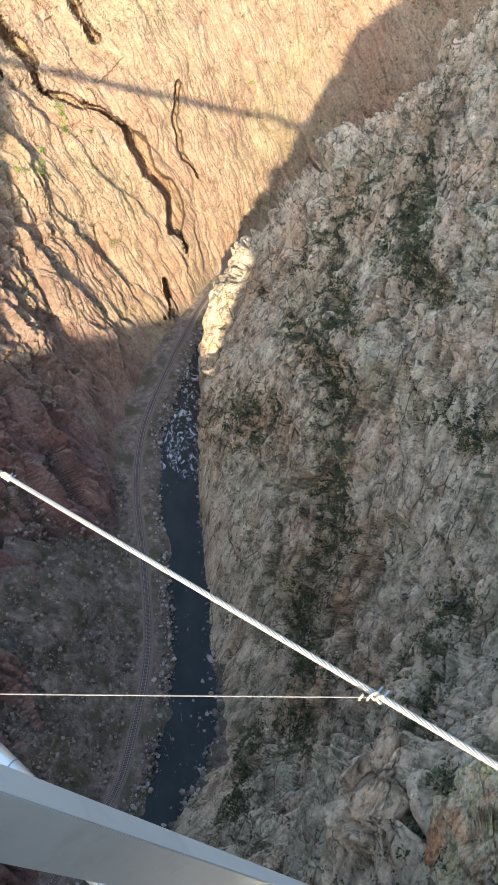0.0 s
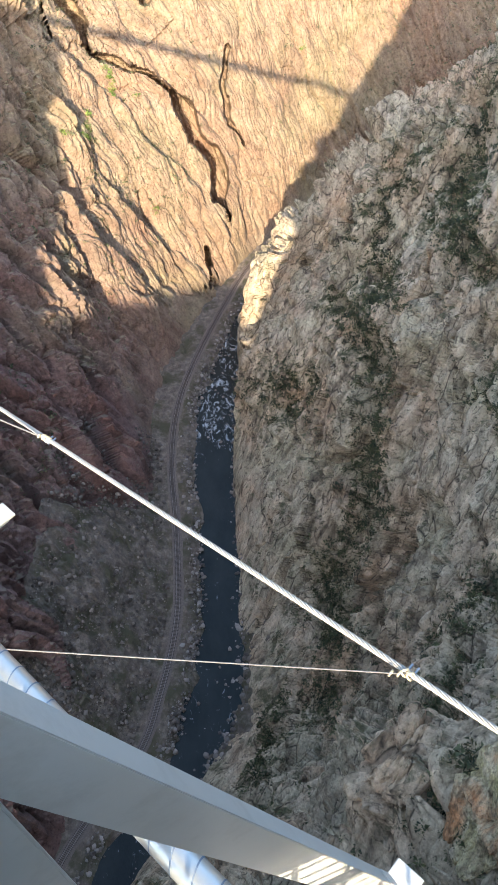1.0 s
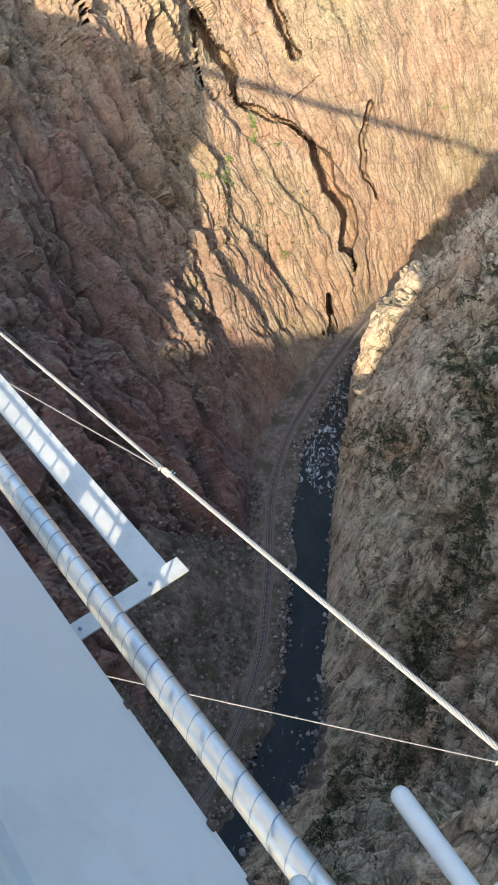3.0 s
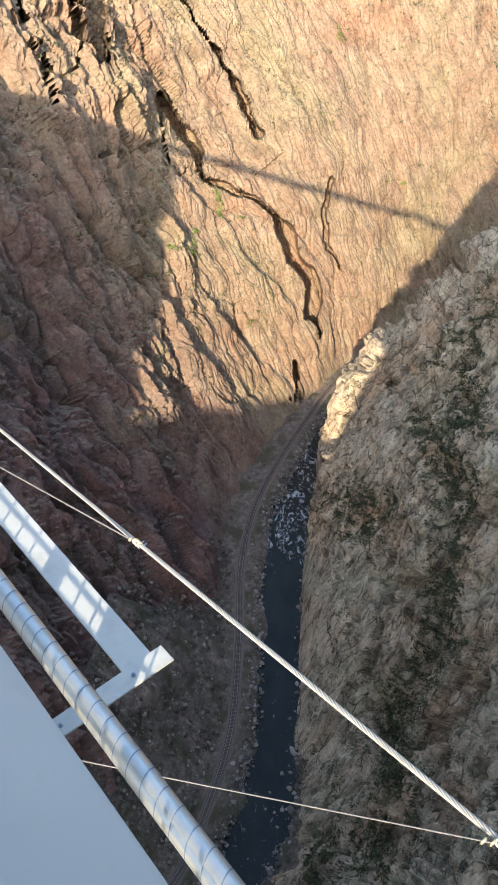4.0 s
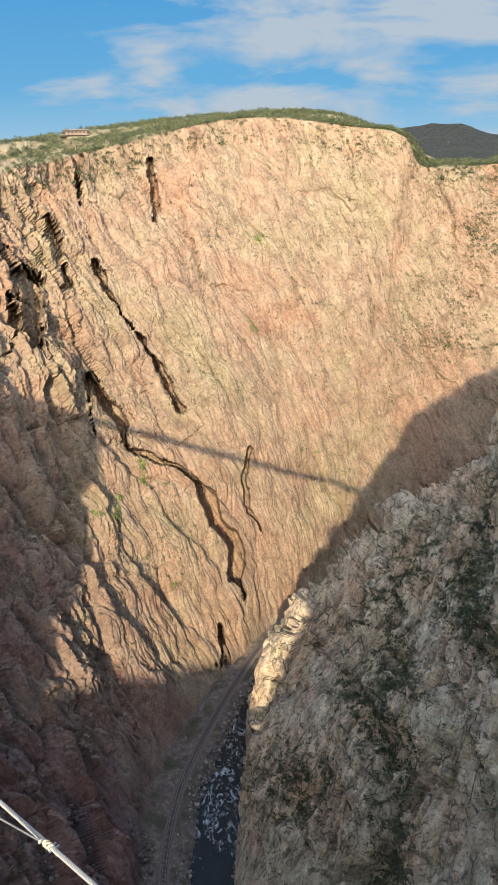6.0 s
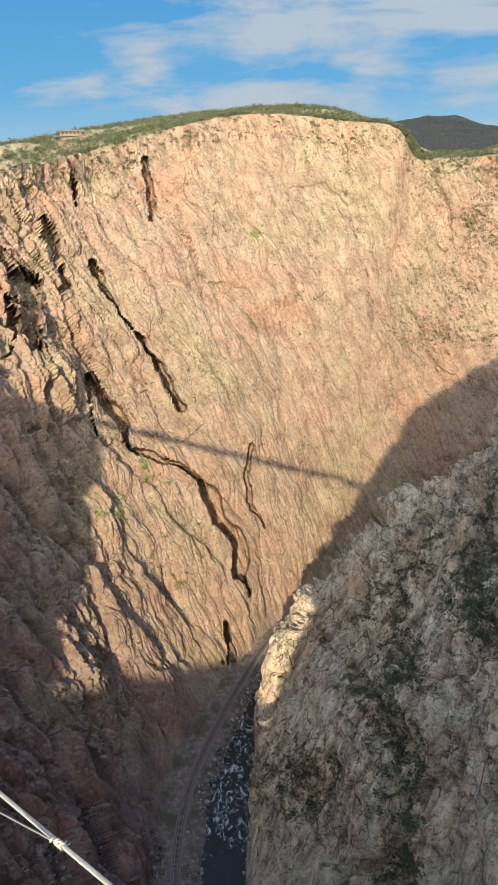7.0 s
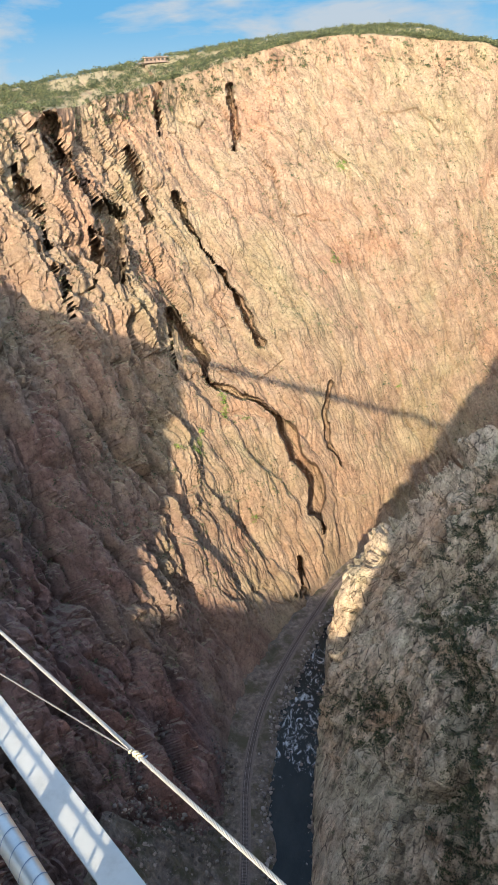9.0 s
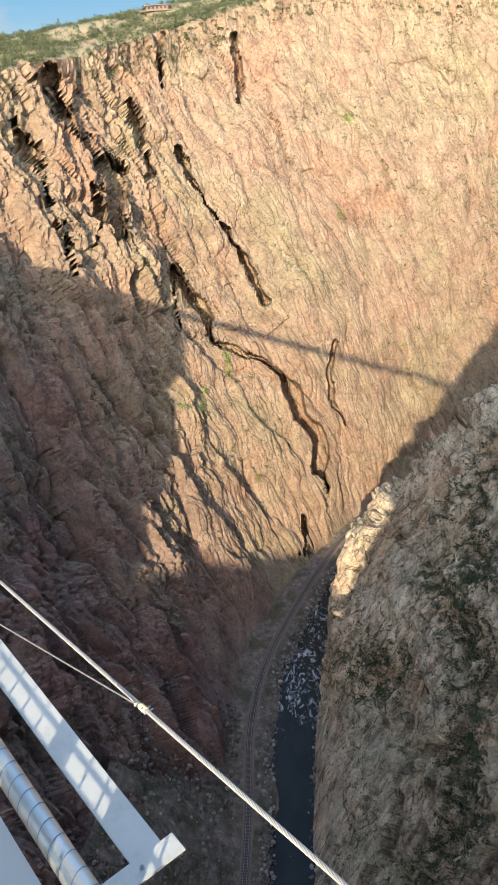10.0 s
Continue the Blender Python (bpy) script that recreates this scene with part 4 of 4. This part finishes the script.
for s in range(6):
    line = []
    for k in range(900):
        d = -9 + k * 0.045
        a = 2 * math.pi * (s / 6 + d / 0.8)
        line.append(KNOT2 + CD * d + cx * (0.036 * math.cos(a)) + cy * (0.036 * math.sin(a)))
    part("strand", tube("strand", line, 0.0172, WIRE, 6), cable)
part("cable_run", tube("cable_run", [KNOT2 + CD * d for d in (31.5, 60, 110, 190)], 0.053, WIRE, 10), cable)
part("cable_run", tube("cable_run", [KNOT2 + CD * d for d in (-9, -30, -60)], 0.053, WIRE, 10), cable)


def clip_set(place, to, count):
    th = tagged(new("cable_clip"), "brass-coloured rope clips tying a thin rope to the wind cable", "clip", group="clips on the wind cable")
    d = (to - place).normalized()
    for k in range(count):
        c0 = place + CD * (0.10 * k - 0.04) + (d * 0.05)
        loop = [c0 + cy * (0.062 * math.cos(a)) + cx * (0.062 * math.sin(a)) + CD * (0.03 * math.sin(2 * a)) for a in np.linspace(0, 2 * math.pi, 17)]
        part("wrap", tube("wrap", loop, 0.020, CLIP, 8), th)
    for k in range(2):
        q = place + CD * (0.12 * k + 0.03) - d * 0.08
        part("clip_bolt", tube("clip_bolt", [q - cx * 0.12, q + cx * 0.12], 0.022, BOLT, 8), th)
    for k in range(3):
        t0 = place + d * (0.06 + 0.13 * k)
        lp = [t0 + d * (0.02 * math.sin(a)) + cx * (0.042 * math.cos(a)) + cy * (0.042 * math.sin(a)) for a in np.linspace(0, 2 * math.pi, 13)]
        part("tail_turn", tube("tail_turn", lp, 0.022, CLIP, 8), th)
    return th


END1, END2 = at(2.4, 23.5, -13.3), at(-6.0, 16.6, -11.6)
for kn, en, cnt, thick in ((KNOT1, END1, 3, 0.022), (KNOT2, END2, 2, 0.013)):
    clip_set(kn, en, cnt)
    rope = tagged(new("tie_rope"), "thin steel tie rope from the wind cable to the bridge", "rope", group="tie ropes")
    part("rope_line", tube("rope_line", [kn.lerp(en, k / 12) + Vector((0, 0, -0.03 * math.sin(math.pi * k / 12))) for k in range(13)], thick, SHADED_TIE, 8), rope)
coil = tagged(new("spring_coil"), "dark steel coil at the foot of a tie rope", "coil")
cdir = (KNOT2 - END2).normalized()
coil_a = at(0.45, 8.2, -11.6)
coil_d = at(1.19, 7.24, -11.6) - coil_a
ex = coil_d.cross(Vector((0, 0, 1))).normalized()
ey = coil_d.cross(ex).normalized()
turns = [coil_a + coil_d * (k / 120) + ex * (0.055 * math.cos(k * 0.6)) + ey * (0.055 * math.sin(k * 0.6)) for k in range(121)]
part("coil_wire", tube("coil_wire", turns, 0.020, BOLT, 6), coil)


# ---- plants ----
def foliage(name, shades, rough=0.75):
    m = mat(name, rough)
    g = node(m, "NewGeometry")
    k = len(shades) - 1
    leaf = ramp(m, g.outputs["Random Per Island"], [(i / k, s) for i, s in enumerate(shades)])
    bush = noise_node(m, g.outputs["Position"], 5.0, 3, 0.6)
    leaf = mixed(m, 1.0, leaf, ramp(m, bush, [(0.38, (0.50, 0.56, 0.52)), (0.62, (1.35, 1.25, 1.15))]), "MULTIPLY")
    join(m, leaf, m.node_tree.nodes["Principled BSDF"].inputs["Base Color"])
    return m


SAGE = foliage("sage_scrub", [(0.035, 0.045, 0.02), (0.075, 0.085, 0.035), (0.12, 0.12, 0.055), (0.16, 0.15, 0.08)])
DARKGREEN = foliage("dark_shrub", [(0.026, 0.034, 0.013), (0.05, 0.060, 0.021), (0.08, 0.088, 0.034), (0.105, 0.11, 0.048)])
JUNIPER = foliage("juniper_green", [(0.022, 0.03, 0.012), (0.045, 0.06, 0.022), (0.075, 0.092, 0.034), (0.13, 0.135, 0.055)])
FRESH = foliage("fresh_leaves", [(0.07, 0.12, 0.02), (0.13, 0.20, 0.035), (0.20, 0.27, 0.06)])
BARK = mat("bark", 0.9, 0, (0.16, 0.12, 0.09))


def clumps(spots, sizes, leaves, seed, squash=0.75, leaf=0.34):
    """Leafy clumps: triangles at all angles thrown over an uneven mound."""
    rng = np.random.RandomState(seed)
    n = len(spots)
    d = rng.normal(size=(n, leaves, 3))
    d /= np.linalg.norm(d, axis=2, keepdims=True)
    d[:, :, 2] = np.abs(d[:, :, 2]) * 1.1 - 0.12
    lumps = 1 + 0.35 * np.sin(d[:, :, 0] * 5 + rng.rand(n, 1) * 6) * np.cos(d[:, :, 1] * 4 + rng.rand(n, 1) * 6)
    r = (0.45 + 0.55 * rng.rand(n, leaves, 1) ** 0.5) * lumps[:, :, None]
    c = d * r * np.array([1, 1, squash]) * np.asarray(sizes)[:, None, None] * (0.8 + 0.4 * rng.rand(n, 1, 3))
    c += np.asarray(spots)[:, None]
    tri = rng.normal(size=(n, leaves, 3, 3))
    tri /= np.linalg.norm(tri, axis=3, keepdims=True)
    v = c[:, :, None] + tri * (np.asarray(sizes)[:, None, None, None] * leaf * (0.6 + 0.8 * rng.rand(n, leaves, 1, 1)))
    v = v.reshape(-1, 3)
    return v, np.arange(len(v)).reshape(-1, 3)


def pick(grid, rows, cols, count, seed, weight):
    """Places on a wall, drawn by weight from its position and its slope."""
    rng = np.random.RandomState(seed)
    g = grid[cols[0]:cols[1], rows[0]:rows[1]]
    nz = np.abs(normals(g)[:, :, 2]).reshape(-1)
    p = g.reshape(-1, 3)
    step = np.linalg.norm(np.gradient(g, axis=0), axis=2) * np.linalg.norm(np.gradient(g, axis=1), axis=2)
    w = weight(p, nz) * np.minimum(step.reshape(-1), 1.2)
    k = rng.choice(len(p), count, p=w / w.sum())
    return p[k] + rng.normal(0, 0.25, (count, 3)) * np.array([1, 1, 0.2]), rng


def near_line(p, lines, wide):
    az = np.degrees(np.arctan2(p[:, 0], p[:, 1]))
    el = np.degrees(np.arctan2(p[:, 2], np.hypot(p[:, 0], p[:, 1])))
    best = np.full(len(p), 99.0)
    for line in lines:
        for (a0, e0), (a1, e1) in zip(line, line[1:]):
            c = math.cos(radians(e0))
            dx, dy = (a1 - a0) * c, e1 - e0
            t = np.clip((((az - a0) * c) * dx + (el - e0) * dy) / (dx * dx + dy * dy), 0, 1)
            best = np.minimum(best, np.hypot((az - a0) * c - t * dx, el - e0 - t * dy))
    return np.exp(-(best / wide) ** 2)


def south_weight(p, nz):
    patch = np.clip(layered(p, 26, 3, 131) + 0.1, 0, 1) ** 1.5
    high = np.clip((p[:, 2] + 190) / 60, 0, 1)
    return (0.04 + 0.5 * patch + 0.22 * high) * (0.15 + nz) + 1.8 * near_line(p, GULLIES, 1.4)


spots, rng = pick(SOUTH_GRID, (20, 500), (120, 760), 13000, 21, south_weight)
sz = 0.35 + 1.4 * rng.rand(len(spots)) ** 2.2
v, f = clumps(spots, sz, 16, 22)
tagged(new("cliff_scrub", tri_mesh("cliff_scrub", v, f, SAGE)), "low grey-green scrub in the clefts of the grey cliff", "shrubs", kind="stuff")
spots, rng = pick(SOUTH_GRID, (20, 500), (120, 640), 6000, 23, lambda p, nz: near_line(p, GULLIES, 1.3) + 0.004)
sz = 0.6 + 1.7 * rng.rand(len(spots)) ** 1.8
v, f = clumps(spots, sz, 45, 24, 0.8, 0.29)
tagged(new("gully_shrubs", tri_mesh("gully_shrubs", v, f, DARKGREEN)), "dense dark green shrubs filling the gullies of the grey cliff", "shrubs", kind="stuff")


def north_weight(p, nz):
    right = np.clip((p[:, 0] - 40) / 60, 0, 1)
    return (0.1 + nz) * (0.12 + 1.3 * right * np.clip(0.35 + layered(p, 40, 3, 143), 0.1, 1) + 1.0 * np.clip(layered(p, 45, 3, 141), 0, 1))


spots, rng = pick(NORTH_GRID, (72, 478), (143, 900), 13000, 31, north_weight)
sz = 0.45 + 1.35 * rng.rand(len(spots)) ** 2.0
v, f = clumps(spots, sz, 12, 32, 0.8, 0.42)
tagged(new("ledge_scrub", tri_mesh("ledge_scrub", v, f, SAGE)), "scattered olive scrub on the ledges of the pink cliff", "shrubs", kind="stuff")
LUSH = [[(-11.9, -25.1), (-11.8, -25.4)], [(-9.7, -24.5), (-10.0, -25.9)], [(-7.6, -22.1), (-7.7, -23.5)], [(-6.0, -23.9), (-5.9, -23.8)], [(-5.8, -31.0), (-5.6, -31.3)], [(6.1, -21.6), (6.3, -21.4)], [(1.1, -12.3), (1.4, -12.7)], [(1.6, -6.4), (1.9, -6.2)]]
spots, rng = pick(NORTH_GRID, (72, 478), (143, 870), 90, 33, lambda p, nz: near_line(p, LUSH, 0.3) ** 2 + 1e-7)
sz = 0.7 + 1.2 * rng.rand(len(spots))
v, f = clumps(spots, sz, 60, 34, 0.9, 0.26)
tagged(new("green_bushes", tri_mesh("green_bushes", v, f, FRESH)), "fresh green bushes rooted in the sunlit pink cliff", "shrubs", kind="stuff")

spots, rng = pick(NORTH_GRID, (250, 478), (700, 905), 1500, 39, lambda p, nz: np.clip((p[:, 0] - 120) / 40, 0, 1) * np.clip(0.1 + layered(p, 32, 3, 153), 0, 1) ** 1.5 + 1e-9)
sz = 0.8 + 1.4 * rng.rand(len(spots)) ** 1.8
v, f = clumps(spots, sz, 30, 40, 0.9, 0.3)
tagged(new("slope_bushes", tri_mesh("slope_bushes", v, f, JUNIPER)), "olive green bushes in patches on the open sunlit slope", "shrubs", kind="stuff")

spots, rng = pick(NORTH_GRID, (478, 522), (230, 900), 8200, 35, lambda p, nz: np.clip(0.7 + 1.1 * layered(p, 28, 3, 151), 0.2, 1) * (np.hypot(p[:, 0] + 115, p[:, 1] - 624) > 17))
sz = 1.2 + 2.0 * rng.rand(len(spots)) ** 1.6
v, f = clumps(spots + np.array([0, 0, 1.0]), sz, 46, 36, 1.0, 0.24)
edge_spots, rng = pick(NORTH_GRID, (455, 480), (213, 900), 900, 37, lambda p, nz: np.clip(0.2 + layered(p, 40, 2, 152), 0.0, 1) + 0.02)
v2, f2 = clumps(edge_spots + np.array([0, 0, 0.6]), 0.7 + 1.4 * rng.rand(len(edge_spots)) ** 2, 30, 38, 1.0, 0.36)
v, f = np.vstack([v, v2]), np.vstack([f, f2 + len(v)])
tagged(new("rim_woods", tri_mesh("rim_woods", v, f, JUNIPER)), "olive green juniper and pinyon woods along the rim", "trees", kind="stuff")


# ---- lookout house and poles on the far rim ----
def ground_at(x, y):
    g = NORTH_GRID[:, 480:].reshape(-1, 3)
    return float(g[np.argmin((g[:, 0] - x) ** 2 + (g[:, 1] - y) ** 2), 2])


def block(name, x0, x1, y0, y1, z0, z1, material, base, bevel=0.03):
    c = [(x0, y0), (x1, y0), (x1, y1), (x0, y1)]
    return solid(name, ([base @ Vector((x, y, z0)) for x, y in c], [base @ Vector((x, y, z1)) for x, y in c]), material, bevel)


HOUSE_WALL = painted("house_plaster", (0.20, 0.14, 0.11), 0.8)
HOUSE_ROOF = mat("house_roof", 0.8, 0, (0.20, 0.15, 0.12))
GLASS = mat("dark_window", 0.08, 0, (0.02, 0.025, 0.03))
hx, hy = -118, 636
hb = Matrix.Translation((hx, hy, ground_at(hx, hy) + 0.8)) @ Matrix.Rotation(radians(9), 4, "Z")
house = tagged(new("lookout_house"), "low flat-roofed lookout house with a terrace on the canyon rim", "house")
part("wall", block("wall", -8, 8, 0, 7, -3, 3.0, HOUSE_WALL, hb), house)
part("roof", block("roof", -9.5, 9.5, -1.6, 8, 3.0, 3.5, HOUSE_ROOF, hb), house, "flat dark roof with wide eaves")
part("terrace", block("terrace", -13, 10, -4.2, -0.05, -0.5, 0.0, HOUSE_ROOF, hb), house)
for k in range(8):
    x = -12.6 + k * 3.2
    part("terrace_post", block("terrace_post", x, x + 0.25, -4.1, -3.85, -4, 1.1, TIMBER, hb), house)
part("terrace_rail", block("terrace_rail", -13, 10, -4.1, -3.95, 1.0, 1.2, TIMBER, hb), house)
for k in range(5):
    x = -6.8 + k * 2.9
    w = part("window", block("window", x, x + 1.9, -0.06, 0.05, 0.9, 2.4, TIMBER, hb), house)
    part("pane", block("pane", x + 0.15, x + 1.75, -0.10, -0.065, 1.05, 2.25, GLASS, hb, 0), w)
for px, py in ((-168, 545), (-140, 560)):
    pz = ground_at(px, py)
    pole = tagged(new("utility_pole"), "weathered wooden utility pole among rim trees", "pole", group="poles on the rim")
    part("pole_shaft", tube("pole_shaft", [(px, py, pz - 1), (px, py, pz + 9)], 0.16, BARK, 8), pole)
    part("crossarm", block("crossarm", -1.1, 1.1, -0.08, 0.08, 8.2, 8.4, BARK, Matrix.Translation((px, py, pz))), pole)
